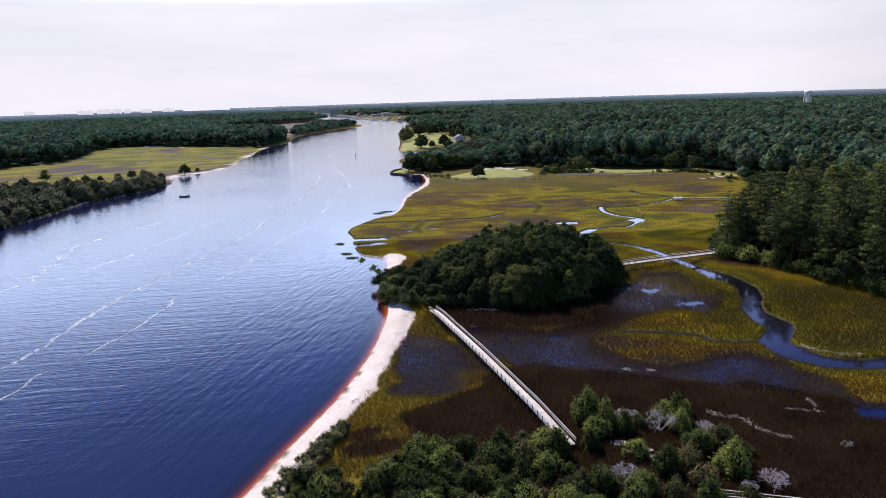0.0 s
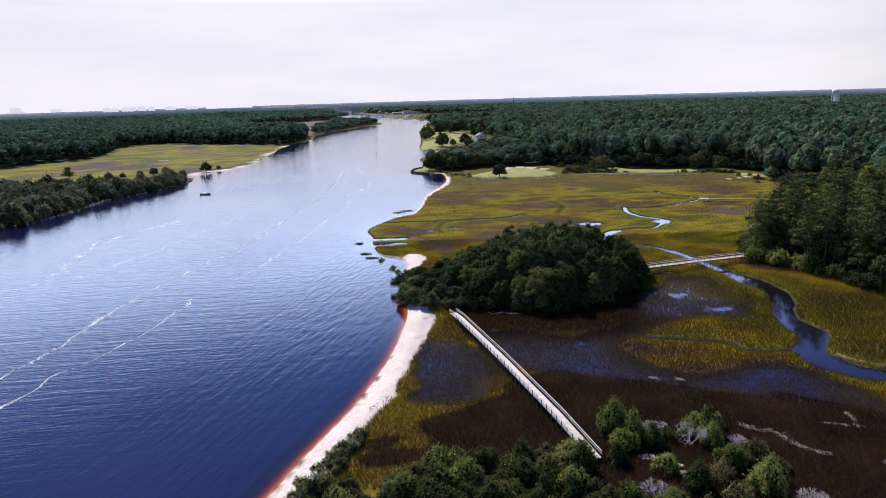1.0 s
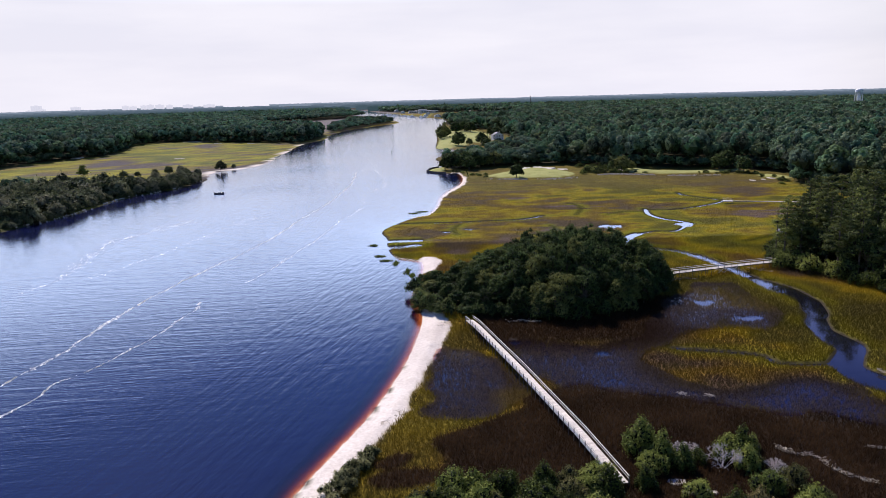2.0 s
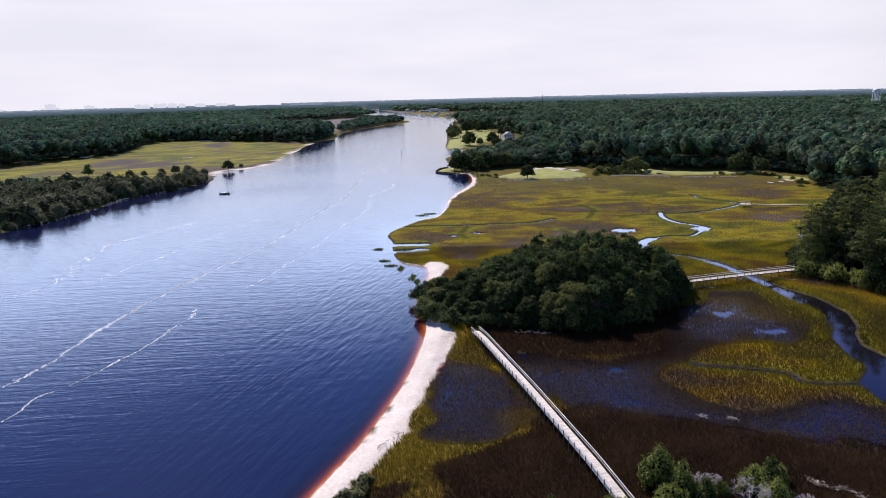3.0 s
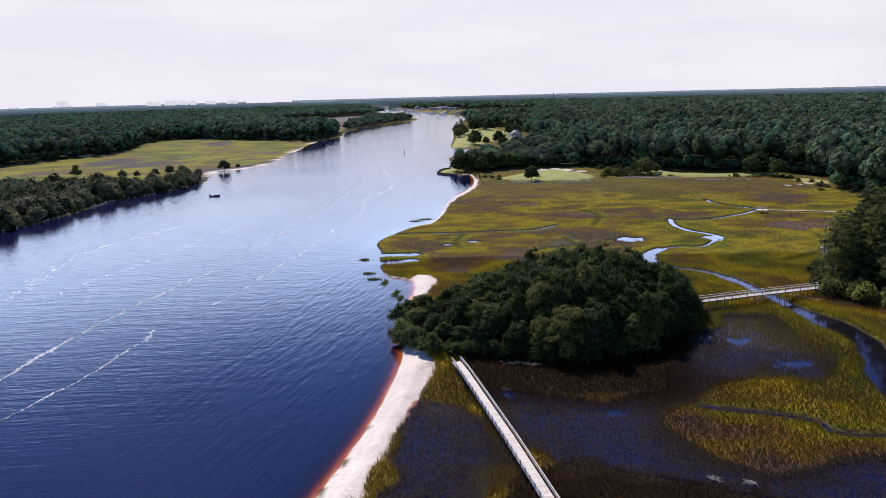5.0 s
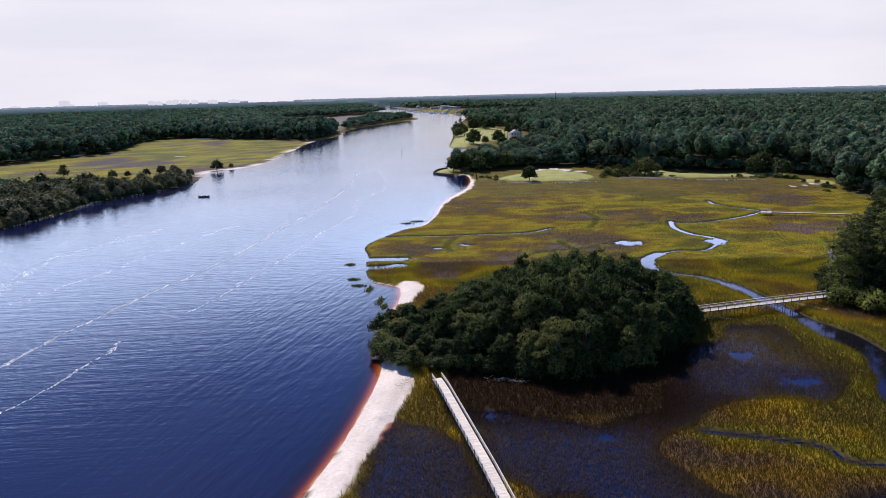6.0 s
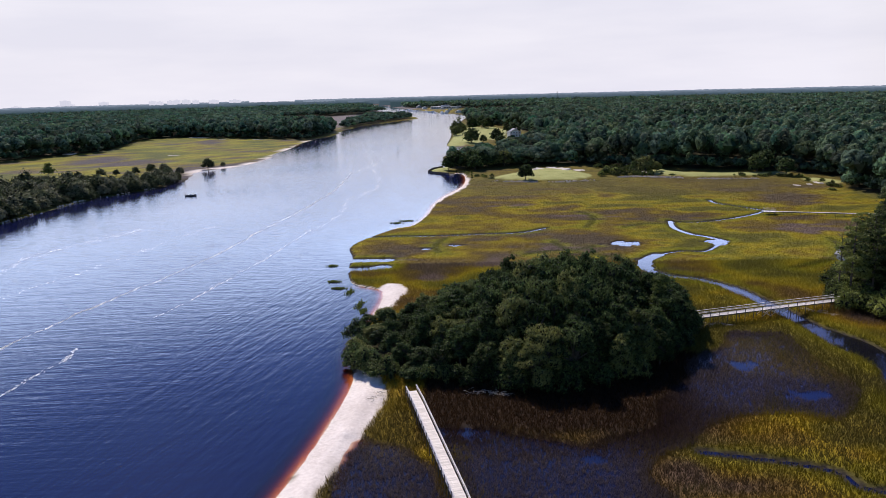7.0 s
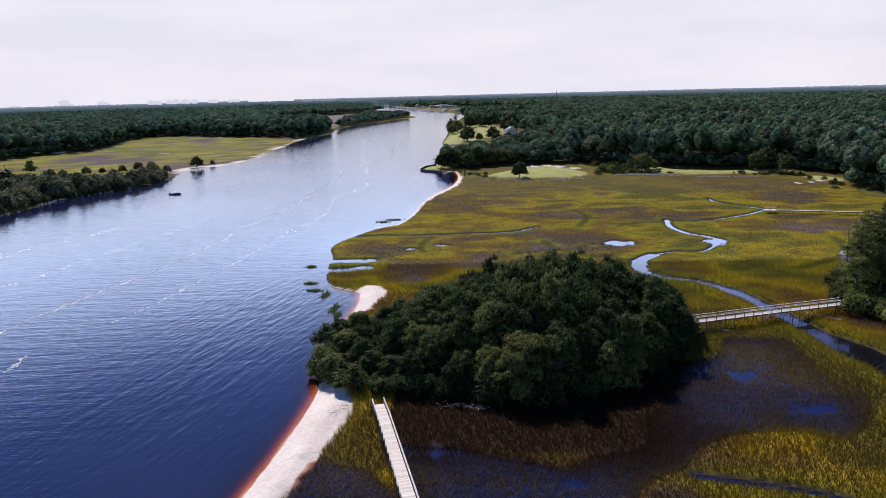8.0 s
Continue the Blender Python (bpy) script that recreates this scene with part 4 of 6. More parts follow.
for x, y, s in [(26.5, 88.5, 1.15), (29, 86, 1.0), (31.5, 83.5, 0.8), (39.6, 86.5, 0.9), (40.4, 83.4, 0.8), (27, 83, 0.8), (43.5, 89.5, 0.6), (34.4, 85.5, 0.55), (41, 87, 1.0), (42.5, 84.6, 0.6), (45, 79, 1.0), (41, 77, 0.9), (38, 73, 1.0), (34, 71, 0.9), (43, 70, 1.1), (38, 67, 1.0), (29, 66, 0.9),
                (24, 67, 0.9), (45, 73, 0.8), (33, 64, 1.0), (27, 62, 1.0), (36, 60, 1.1), (31, 76, 0.7), (47.5, 75.5, 0.6), (25, 79, 0.7), (42, 62, 0.9), (20, 79, 0.6)]:
    put(bushes[rng.randint(6)], x, y, 0.35, rng.uniform(0, 360), s * 0.95, s)
small = [shrub(-17.2 + k, 82 + 2 * k, 0.6, 220 + k, 1.7, 1.3, 800, M_PALE, leaf=0.13, group="low beach shrubs", label="low pale green shrub along the sandy beach", name="beach_shrub") for k in range(2)]
for k in range(44):
    f = k / 43
    x, y = -21.6 + 7.8 * f + rng.uniform(-0.6, 3.2) * (1.1 - f), 70 + 19.5 * f + rng.uniform(-1, 1)
    put(small[k % 2], x, y, 0.5, rng.uniform(0, 360), rng.uniform(0.5, 1.1))
for k, (x, y, h, w) in enumerate([(37.4, 84.0, 5.2, 3.6), (44.2, 82.4, 3.2, 2.0), (32.4, 88.0, 3.2, 2.2), (27.6, 69.4, 4.0, 2.6), (47, 66.0, 4.0, 2.6), (43.6, 65.4, 2.4, 1.5), (30.2, 90.4, 2.4, 1.6), (34.2, 88.6, 2.6, 1.8)]):
    dead_shrub(x, y, 0.3, 240 + k, h, w, group="bleached dead shrubs")
dead_shrub(63.6, 76.4, 0.3, 260, 1.6, 2.2, "brush_pile", "bleached tangle of dead branches in the rushes")


# ---- boardwalks ----
def boardwalk(name, pts, width, label, step=2.07, rails=True, piles=True, braces=(), category="boardwalk"):
    """Timber walk through points (x, y, deck height): boards, stringers, posts down to the ground, hand rails."""
    walkway = anchor(name, pts[0][0], pts[0][1], 0.0, label, category)
    base = Vector((pts[0][0], pts[0][1], 0))
    line = [Vector(p) - base for p in pts]
    run = []
    for a, b in zip(line[:-1], line[1:]):
        n = max(1, round((b - a).length / step))
        run += [a.lerp(b, i / n) for i in range(n)]
    run.append(line[-1])
    bm = bmesh.new()
    r = random.Random(len(pts))
    for a, b in zip(run[:-1], run[1:]):
        d = (b - a).normalized()
        side = Vector((d.y, -d.x, 0)).normalized()
        n = max(1, round((b - a).length / 0.16))
        for i in range(n):
            c = a.lerp(b, (i + 0.5) / n) + Vector((0, 0, r.uniform(-0.006, 0.006)))
            e = r.uniform(-0.02, 0.02)
            beam(bm, c - side * (width / 2 + e), c + side * (width / 2 + e), 0.145, 0.04)
    part("decking", bm, M_RAIL if category == "dock" else M_DECK, walkway, "sun-bleached grey deck boards")
    for sgn in (-1, 1):
        for a, b in zip(line[:-1], line[1:]):
            d = (b - a).normalized()
            o = Vector((d.y, -d.x, 0)).normalized() * sgn * (width / 2 - 0.12) - Vector((0, 0, 0.15))
            bm = bmesh.new()
            beam(bm, a + o, b + o, 0.06, 0.22)
            part("stringer", bm, M_POST, walkway)
        for z0, w, h, nm in ((1.06, 0.15, 0.045, "handrail"), (0.62, 0.045, 0.12, "mid_rail")) if rails else ():
            for a, b in zip(run[:-1], run[1:]):
                d = (b - a).normalized()
                o = Vector((d.y, -d.x, 0)).normalized() * sgn * (width / 2 + 0.02) + Vector((0, 0, z0))
                bm = bmesh.new()
                beam(bm, a + o, b + o + d * 0.01, w, h)
                part(nm, bm, M_RAIL, walkway)
    made = {}
    for i, p in enumerate(run):
        q = run[min(i + 1, len(run) - 1)] - run[max(i - 1, 0)]
        side = Vector((q.y, -q.x, 0)).normalized()
        for sgn in (-1, 1):
            c = p + side * sgn * (width / 2 + 0.07)
            foot = min(ground_z(c.x + base.x, c.y + base.y), p.z - 0.3) - 0.4
            top = p.z + (1.03 if rails else 0.12)
            key = round((top - foot) * 5)
            if key not in made:
                b2 = bmesh.new()
                box(b2, -0.055, 0.055, -0.055, 0.055, -key / 5, 0, 0.008)
                m2 = bpy.data.meshes.new("post")
                b2.to_mesh(m2)
                b2.free()
                m2.materials.append(M_POST)
                made[key] = m2
            po = new("post", made[key])
            po.parent = walkway
            po.matrix_basis = pose(c.x, c.y, top, 0, 0, math.degrees(math.atan2(q.y, q.x)))
    for i in braces:
        bm = bmesh.new()
        a, b = run[i], run[i + 1]
        q = (b - a).normalized()
        side = Vector((q.y, -q.x, 0)).normalized() * (width / 2 + 0.1)
        for o in (side, -side):
            beam(bm, a + o - Vector((0, 0, 0.1)), b + o - Vector((0, 0, 1.5)), 0.05, 0.14)
            beam(bm, b + o - Vector((0, 0, 0.1)), a + o - Vector((0, 0, 1.5)), 0.05, 0.14)
        part("cross_brace", bm, M_RAIL, walkway)
    return walkway


boardwalk("boardwalk", [(2.3, 151.0, 1.6), (3.9, 145.4, 2.0), (11.5, 118.4, 2.0), (18.3, 92.6, 1.9), (21.9, 79.0, 1.2)], 1.75, "long sun-bleached timber boardwalk with rails across the marsh")
boardwalk("footbridge", [(57.5, 186.9, 2.0), (60.5, 188.0, 2.3), (77, 193.4, 2.4), (94.5, 199.6, 2.2)], 1.65, "timber footbridge with rails over the tidal creek", 2.2, braces=(8, 9, 10))
boardwalk("dock", [(128, 321.0, 1.5), (160, 312.5, 1.5), (205, 302, 1.6)], 1.1, "long low timber dock across the marsh", 3.0, rails=False, category="dock")
boardwalk("dock_platform", [(124.0, 322.2, 1.5), (128.2, 321.0, 1.5)], 3.6, "railed timber platform at the dock's end", 2.1, category="dock")
boardwalk("walkway", [(37.0, 63.6, 0.8), (47, 60.5, 0.8), (57, 57.2, 0.8)], 1.4, "low timber walkway leaving the thicket", 2.4)

# ---- nearer trees on the far side of the creek ----
rng = np.random.RandomState(31)
STAND = "trees of the creekside wood"
pines = [pine_tree(99 + 6 * k, 203 + 3 * k, 1.2, 300 + k, 20.0, 4.6, 2800, 0.30, STAND, leaf=0.34) for k in range(4)]
oaks = [oak_tree(112 + 9 * k, 182 - 4 * k, 1.2, 320 + k, 15.0, 6.0, 2800, group=STAND, leaf=0.46, label="dark green broadleaf tree in the creekside wood") for k in range(4)]
near = lambda x, y: (y < 285) & (x < 178)
places = scatter(rng, FOREST_R, 6.6, keep=near)
zz = heights(places)
edge = signed(places[:, 0], places[:, 1], FOREST_R)
for (x, y), z, e in zip(places, zz, edge):
    z = max(z, 0.6)
    deep = min(max(e, 0), 25) / 25
    if rng.rand() < 0.72:
        s = rng.uniform(0.72, 1.05) + 0.25 * deep
        put(pines[rng.randint(4)], x, y, z, rng.uniform(0, 360), s * 1.05, s)
    else:
        s = rng.uniform(0.55, 0.85) + 0.35 * deep
        put(oaks[rng.randint(4)], x, y, z, rng.uniform(0, 360), s, s)
edge_bush = [shrub(96 + 5 * k, 197 - 6 * k, 0.8, 340 + k, 4.5, 3.2, 1500, leaf=0.26, group="bushes along the wood's edge", name="bush") for k in range(2)]
rim = curve([(125, 141), (113, 162), (104, 187), (97, 199), (100, 209), (107, 224), (127, 247), (160, 264), (206, 277)], step=9)
for x, y in rim:
    s = rng.uniform(0.5, 1.1)
    put(edge_bush[rng.randint(2)], x + rng.uniform(-1, 3), y + rng.uniform(-2, 2), 0.6, rng.uniform(0, 360), s, s)
bm = bmesh.new()
r = random.Random(5)
limb(bm, (0, 0, -0.4), (0.3, 0.2, 9), 0.22, 0.14)
limb(bm, (0.3, 0.2, 9), (0.1, 0.4, 16.5), 0.14, 0.03)
for i in range(22):
    z = 6 + 10 * i / 22
    a = 2.4 * i
    tip = Vector((math.cos(a) * r.uniform(1.2, 3.0), math.sin(a) * r.uniform(1.2, 3.0), z + r.uniform(0.2, 1.4)))
    limb(bm, (0.25, 0.3, z), tip, 0.06, 0.015, 4)
    for j in range(3):
        limb(bm, tip * 0.75 + Vector((0, 0, z * 0.25)), tip + Vector((r.uniform(-0.8, 0.8), r.uniform(-0.8, 0.8), r.uniform(-0.2, 0.9))), 0.025, 0.008, 3)
snag = anchor("dead_pine", 97.2, 205, 0.6, "bare dead pine snag at the wood's edge", "tree")
part("trunk", bm, M_BARK, snag)


# ---- the great woods: one crown after another out to the horizon ----
def woods_material():
    m = foliage("woods_canopy", (0.032, 0.052, 0.030), (0.092, 0.128, 0.062), rough=0.8, spec=0.1, grain=0.25)
    n, l = m.node_tree.nodes, m.node_tree.links
    at = n.new("ShaderNodeAttribute")
    at.attribute_name = "tint"
    hsv = n["Hue/Saturation/Value"]
    src = hsv.inputs["Color"].links[0].from_socket
    l.new(mixed(n, l, 1.0, src, at.outputs["Color"], "MULTIPLY"), hsv.inputs["Color"])
    return m


M_CANOPY = woods_material()
OCT = np.array([[(1, 0, 0), (0, 1, 0), (0, 0, 1)], [(0, 1, 0), (-1, 0, 0), (0, 0, 1)], [(-1, 0, 0), (0, -1, 0), (0, 0, 1)], [(0, -1, 0), (1, 0, 0), (0, 0, 1)],
                [(0, 1, 0), (1, 0, 0), (0, 0, -1)], [(-1, 0, 0), (0, 1, 0), (0, 0, -1)], [(0, -1, 0), (-1, 0, 0), (0, 0, -1)], [(1, 0, 0), (0, -1, 0), (0, 0, -1)]], float)


def canopy(rng, p, z, tall, wide, n, leaf, haze_tint=(1.0, 1.0, 1.0)):
    """Crowns at places p: leaf clumps on lobed ellipsoids that reach from near the ground to the top."""
    m, k = len(p), 8 if n > 90 else 6 if n > 30 else 4
    semi = tall * 0.31
    c = np.stack([p[:, 0], p[:, 1], z + tall - semi], 1)
    r = np.stack([wide, wide, semi], 1)[:, None, :]
    u = rng.normal(size=(m, k, 3))                       # each crown is a head of rounded boughs
    u[..., 2] = np.abs(u[..., 2]) - 0.35
    u[:, 0] = (0, 0, 1.0)
    u /= np.linalg.norm(u, axis=2)[..., None]
    bough = c[:, None, :] + u * r * rng.uniform(0.50, 0.66, (m, k, 1))
    size = r * rng.uniform(0.36, 0.56, (m, k, 1))
    pick = np.arange(n) % k
    d = rng.normal(size=(m, n, 3))
    d /= np.linalg.norm(d, axis=2)[..., None]
    d = np.where((d * u[:, pick]).sum(-1, keepdims=True) < -0.25, -d, d)
    q = bough[:, pick] + d * size[:, pick] * rng.uniform(0.82, 1.06, (m, n, 1))
    tris = leaf_tris(rng, q.reshape(-1, 3), d.reshape(-1, 3), np.repeat(leaf, n), np.where(rng.rand(m * n, 1) < 0.2, 0.6, 0.16))
    tone = rng.uniform(0.45, 1.65, (m, 1)) * (1 + rng.normal(size=(m, 3)) * np.array([[0.14, 0.05, 0.10]]))
    # paler, bluer multiplier: distance haze painted into the leaf colour
    tone = tone * haze_tint
    cols = np.repeat(tone, n, 0)
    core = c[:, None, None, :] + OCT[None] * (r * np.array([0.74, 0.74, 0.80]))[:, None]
    # cores coloured darker than their leaves, as shade in the canopy's gaps
    core_shade = np.repeat(tone * 0.4, 8, 0)
    return np.vstack([tris, core.reshape(-1, 3, 3)]), np.vstack([cols, core_shade])


def polar_scatter(rng, lo, hi, half, fine, grow):
    """Places round the viewpoint, spaced wider with distance."""
    out, d = [], lo
    while d < hi:
        s = max(fine, grow * d)
        a = np.arange(-half, half, s / d)
        a = a + rng.uniform(-0.45, 0.45, len(a)) * s / d
        rr = d + rng.uniform(-0.45, 0.45, len(a)) * s
        out.append(np.stack([np.sin(a) * rr + 5, np.cos(a) * rr], 1))
        d += s * 0.87
    return np.vstack(out)


rng = np.random.RandomState(41)
# last triple of each row is the painted haze, stronger on the far bank
for nm, ring, tall_lo, tall_hi, haze_tint, lbl in (("woodland", FOREST_R, 13.0, 20.5, (1.05, 1.12, 1.22), "dense mixed pine and oak forest reaching the horizon"),
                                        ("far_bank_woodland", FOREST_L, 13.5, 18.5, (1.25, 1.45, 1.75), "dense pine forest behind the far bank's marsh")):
    pl = polar_scatter(rng, 250, 2480, 0.72, 8.2, 0.0088)
    pl = pl[inside(pl[:, 0], pl[:, 1], ring)]
    if ring is FOREST_R:
        pl = pl[~near(pl[:, 0], pl[:, 1])]
    dist = np.hypot(pl[:, 0], pl[:, 1])
    tris, cols = [], []
    for d0, d1, n in ((0, 620, 220), (620, 1000, 110), (1000, 1900, 40), (1900, 5200, 16)):
        q = pl[(dist >= d0) & (dist < d1)]
        if not len(q):
            continue
        dd = np.hypot(q[:, 0], q[:, 1])
        tall = rng.uniform(tall_lo * 0.85, tall_hi * 1.05, len(q)) * (0.85 + 0.3 * value_noise(q[:, 0], q[:, 1], 60.0, 9)) * np.interp(dd, [900, 1500, 5000], [1.0, 0.80, 0.60]) * np.where((q[:, 0] < 75) & (q[:, 0] > -60) & (q[:, 1] < 730), 0.62, 1.0)
        wide = np.maximum(5.2, 0.0056 * dd) * rng.uniform(0.72, 1.3, len(q))
        leaf = wide * 2.6 / math.sqrt(n) * 1.15 * np.interp(dd, [1000, 1900], [1.0, 0.62])
        tall = tall + (np.mean(tall) - tall) * np.interp(dd, [1000, 1900], [0.0, 0.6])
        a, b = canopy(rng, q, np.full(len(q), 1.2), tall, wide, n, leaf, haze_tint)
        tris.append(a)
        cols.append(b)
    # understorey along the wood's open edge
    q = pl[(dist < 1100) & (signed(pl[:, 0], pl[:, 1], ring) < 14)]
    q = np.vstack([q, q + rng.uniform(-5, 5, q.shape), q + rng.uniform(-5, 5, q.shape)])
    q = q[signed(q[:, 0], q[:, 1], ring) > 1.0]
    a, b = canopy(rng, q, np.full(len(q), -0.5), rng.uniform(5, 10, len(q)), rng.uniform(2.5, 4.2, len(q)), 60, np.full(len(q), 1.0), haze_tint)
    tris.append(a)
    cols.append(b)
    if ring is FOREST_L:
        q = np.vstack([scatter(rng, POINT_L, 9.0), scatter(rng, BELT_L, 8.0, keep=lambda x, y: x <= -262)])
        a, b = canopy(rng, q, np.full(len(q), 0.8), rng.uniform(6, 11, len(q)), rng.uniform(4, 6, len(q)), 60, np.full(len(q), 1.5), haze_tint)
        tris.append(a)
        cols.append(b)
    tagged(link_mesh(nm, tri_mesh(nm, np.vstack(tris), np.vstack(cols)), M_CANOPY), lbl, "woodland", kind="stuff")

# ---- hazy distance: the farthest rows of woods stand as pale backdrops, their haze a painted glow ----
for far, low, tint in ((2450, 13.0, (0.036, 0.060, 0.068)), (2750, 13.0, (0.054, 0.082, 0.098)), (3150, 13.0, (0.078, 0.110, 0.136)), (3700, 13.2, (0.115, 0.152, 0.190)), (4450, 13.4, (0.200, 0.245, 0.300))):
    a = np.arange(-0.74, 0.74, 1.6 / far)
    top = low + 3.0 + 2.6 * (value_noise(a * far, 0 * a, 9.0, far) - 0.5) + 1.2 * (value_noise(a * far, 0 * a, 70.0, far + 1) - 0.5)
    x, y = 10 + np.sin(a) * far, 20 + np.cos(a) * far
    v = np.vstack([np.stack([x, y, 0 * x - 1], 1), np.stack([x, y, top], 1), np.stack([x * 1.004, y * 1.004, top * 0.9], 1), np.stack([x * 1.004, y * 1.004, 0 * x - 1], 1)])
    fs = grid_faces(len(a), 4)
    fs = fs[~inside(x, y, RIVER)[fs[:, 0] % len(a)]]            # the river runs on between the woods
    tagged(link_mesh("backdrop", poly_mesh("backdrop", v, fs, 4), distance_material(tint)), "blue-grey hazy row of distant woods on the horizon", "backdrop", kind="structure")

# ---- far bank: scrub belt and lone bushes ----
rng = np.random.RandomState(51)
BELT = "scrub on the far bank"
scrub = [oak_tree(-200 - 8 * k, 372 + 12 * k, 0.8, 400 + k, 7.0, 3.8, 900, M_BANK, "grey-green bushy tree on the far river bank", BELT, "bank_tree", 0.6) for k in range(4)]
for x, y in scatter(rng, BELT_L, 7.0, keep=lambda x, y: (x > -262) & (y > 300)):
    s = rng.uniform(0.9, 1.55) * (1.0 if y < 430 else 0.75)
    put(scrub[rng.randint(4)], x, y, 0.7, rng.uniform(0, 360), s, s * rng.uniform(0.8, 1.1))
for x, y in curve([(-203, 285), (-198, 306), (-193.5, 330), (-193.5, 380), (-188, 404), (-179, 421), (-174.5, 444), (-175, 470)], step=6):
    s = rng.uniform(0.45, 0.85)
    put(scrub[rng.randint(4)], x + rng.uniform(-2, 0.5), y + rng.uniform(-2, 2), 0.1, rng.uniform(0, 360), s, s * rng.uniform(0.8, 1.2))
for x, y, s in [(-181, 536, 1.15), (-206, 520, 0.9), (-215, 520, 0.9), (-222, 512, 0.7), (-240, 500, 0.8), (-176, 552, 0.5), (-232, 505, 0.6), (-196, 505, 0.8), (-250, 490, 0.7), (-186, 500, 0.8), (-190, 490, 0.9)]:
    put(scrub[rng.randint(4)], x, y, 0.5, rng.uniform(0, 360), s, s)
pine_tree(-236, 437, 0.8, 420, 15.0, 3.6, 700, 0.62, BELT, "lone tall pine above the bank scrub", 0.7)

brush = [shrub(86 + 6 * k, 462 + 5 * k, 0.6, 440 + k, 3.2, 3.0, 380, leaf=0.45, group="dark brush between the lawns", label="dark low brush at the marsh edge", name="brush") for k in range(2)]
for x, y in scatter(rng, np.array([(80, 452), (110, 450), (118, 492), (104, 494), (84, 505), (86, 478)], float), 6.5):
    put(brush[rng.randint(2)], x, y, 0.5, rng.uniform(0, 360), rng.uniform(0.5, 1.0))
for x, y in np.repeat(curve([(-1, 486), (12, 462), (20, 449), (84, 452), (110, 455), (130, 441), (172, 437), (182, 430), (186, 400), (180, 375)], step=5), 3, 0):
    q = value_noise(np.array([x]), np.array([y]), 9.0, 62)[0]
    if rng.rand() < 1.6 * q - 0.35:
        put(brush[rng.randint(2)], x + rng.normal() * 2.5, y + rng.uniform(0, 7), 0.4, rng.uniform(0, 360), rng.uniform(0.2, 0.75), rng.uniform(0.25, 0.6))

# ---- golf shore trees ----
SHORE = "trees along the lawns"
rng = np.random.RandomState(61)
sh = [oak_tree(-3 + 10 * k, 500 + 4 * k, 1.2, 500 + k, 12.0, 6.0, 1300, group=SHORE, label="dark rounded oak on the grassy river shore", leaf=0.8) for k in range(3)]
for x, y, s in [(-8, 498, 0.75), (3, 505, 0.9), (12, 508, 0.9), (20, 512, 0.9), (9, 495, 0.8), (28, 514, 0.9), (38, 441, 0.72), (109, 463, 0.85), (104, 466, 0.6), (116, 466, 0.5), (3, 727, 1.25), (27, 738, 1.1), (14, 735, 0.6),
                (47, 815, 1.2), (-16, 838, 1.0), (-12, 886, 1.1), (0, 960, 1.3), (12, 985, 1.4), (30, 690, 0.8), (20, 960, 1.3), (170, 455, 0.9), (176, 462, 1.0), (180, 440, 0.8)]:
    put(sh[rng.randint(3)], x, y, 1.0, rng.uniform(0, 360), s)


for k, (x, y, h) in enumerate([(-18, 846, 17), (-14, 868, 20), (-20, 858, 13), (38, 800, 16)]):
    pine_tree(x, y, 1.0, 530 + k, h, 5.0, 800, 0.45, SHORE, "ragged dark pine leaning over the river shore", 0.7)
dead_shrub(38, 770, 1.6, 540, 11.0, 8.0, "bare_tree", "pale leafless tree beside the white house", SHORE)

# ---- marsh grasses ----
def tufts(rng, p, z, high, wide, tint, blades, lean=0.35, vary=0.18):
    """Blades in tufts at p; tint (m,3) is each tuft's base colour."""
    m = len(p)
    a = rng.uniform(0, 6.283, (m, blades))
    off = rng.normal(size=(m, blades, 2)) * (wide * 1.1)[:, None, None]
    root = np.stack([p[:, 0, None] + off[..., 0], p[:, 1, None] + off[..., 1], np.repeat(z[:, None], blades, 1) - 0.05], -1)
    h = high[:, None] * rng.uniform(0.6, 1.15, (m, blades))
    side = np.stack([np.cos(a), np.sin(a), 0 * a], -1) * (wide[:, None, None] * 0.5)
    tip = root + np.stack([rng.normal(size=a.shape) * h * lean, rng.normal(size=a.shape) * h * lean, h], -1)
    tris = np.stack([root - side, root + side, tip], 2).reshape(-1, 3, 3)
    col = np.repeat(tint, blades, 0) * rng.uniform(1 - vary, 1 + vary, (m * blades, 1))
    return tris, col


def grass_colour(p, rng, vary=0.22):
    return marsh_colour(p[:, 0], p[:, 1]) * rng.uniform(1 - vary, 1 + vary, (len(p), 1))


def sow(name, label, x0, x1, y0, y1, step, high, wide, blades, seed, choose, colour, lean=0.35, vary=0.18):
    rng = np.random.RandomState(seed)
    ring = np.array([(x0, y0), (x1, y0), (x1, y1), (x0, y1)], float)
    p = scatter(rng, ring, step, 1.2)
    h, zn = terrain(p[:, :1], p[:, 1:2])
    zn = {k: v[:, 0] for k, v in zn.items()}
    ok = choose(p, h[:, 0], zn, rng)
    p, h = p[ok], h[ok, 0]
    zn = {k: v[ok] for k, v in zn.items()}
    hi = high * rng.uniform(0.6, 1.25, len(p))
    tris, col = tufts(rng, p, h, hi, np.full(len(p), wide), colour(p, zn, rng), blades, lean, vary)
    tagged(link_mesh(name, tri_mesh(name, tris, col), M_GRASS), label, "marsh grass", kind="stuff")


def dry_land(p, h, z, rng):
    return (z["bank"] > 0.6) & (z["water"] > 0.5) & (z["sand"] < 0.3) & (z["lawn"] < 0.2) & (z["wood"] < 0.6) & (z["rush"] < 0.5)


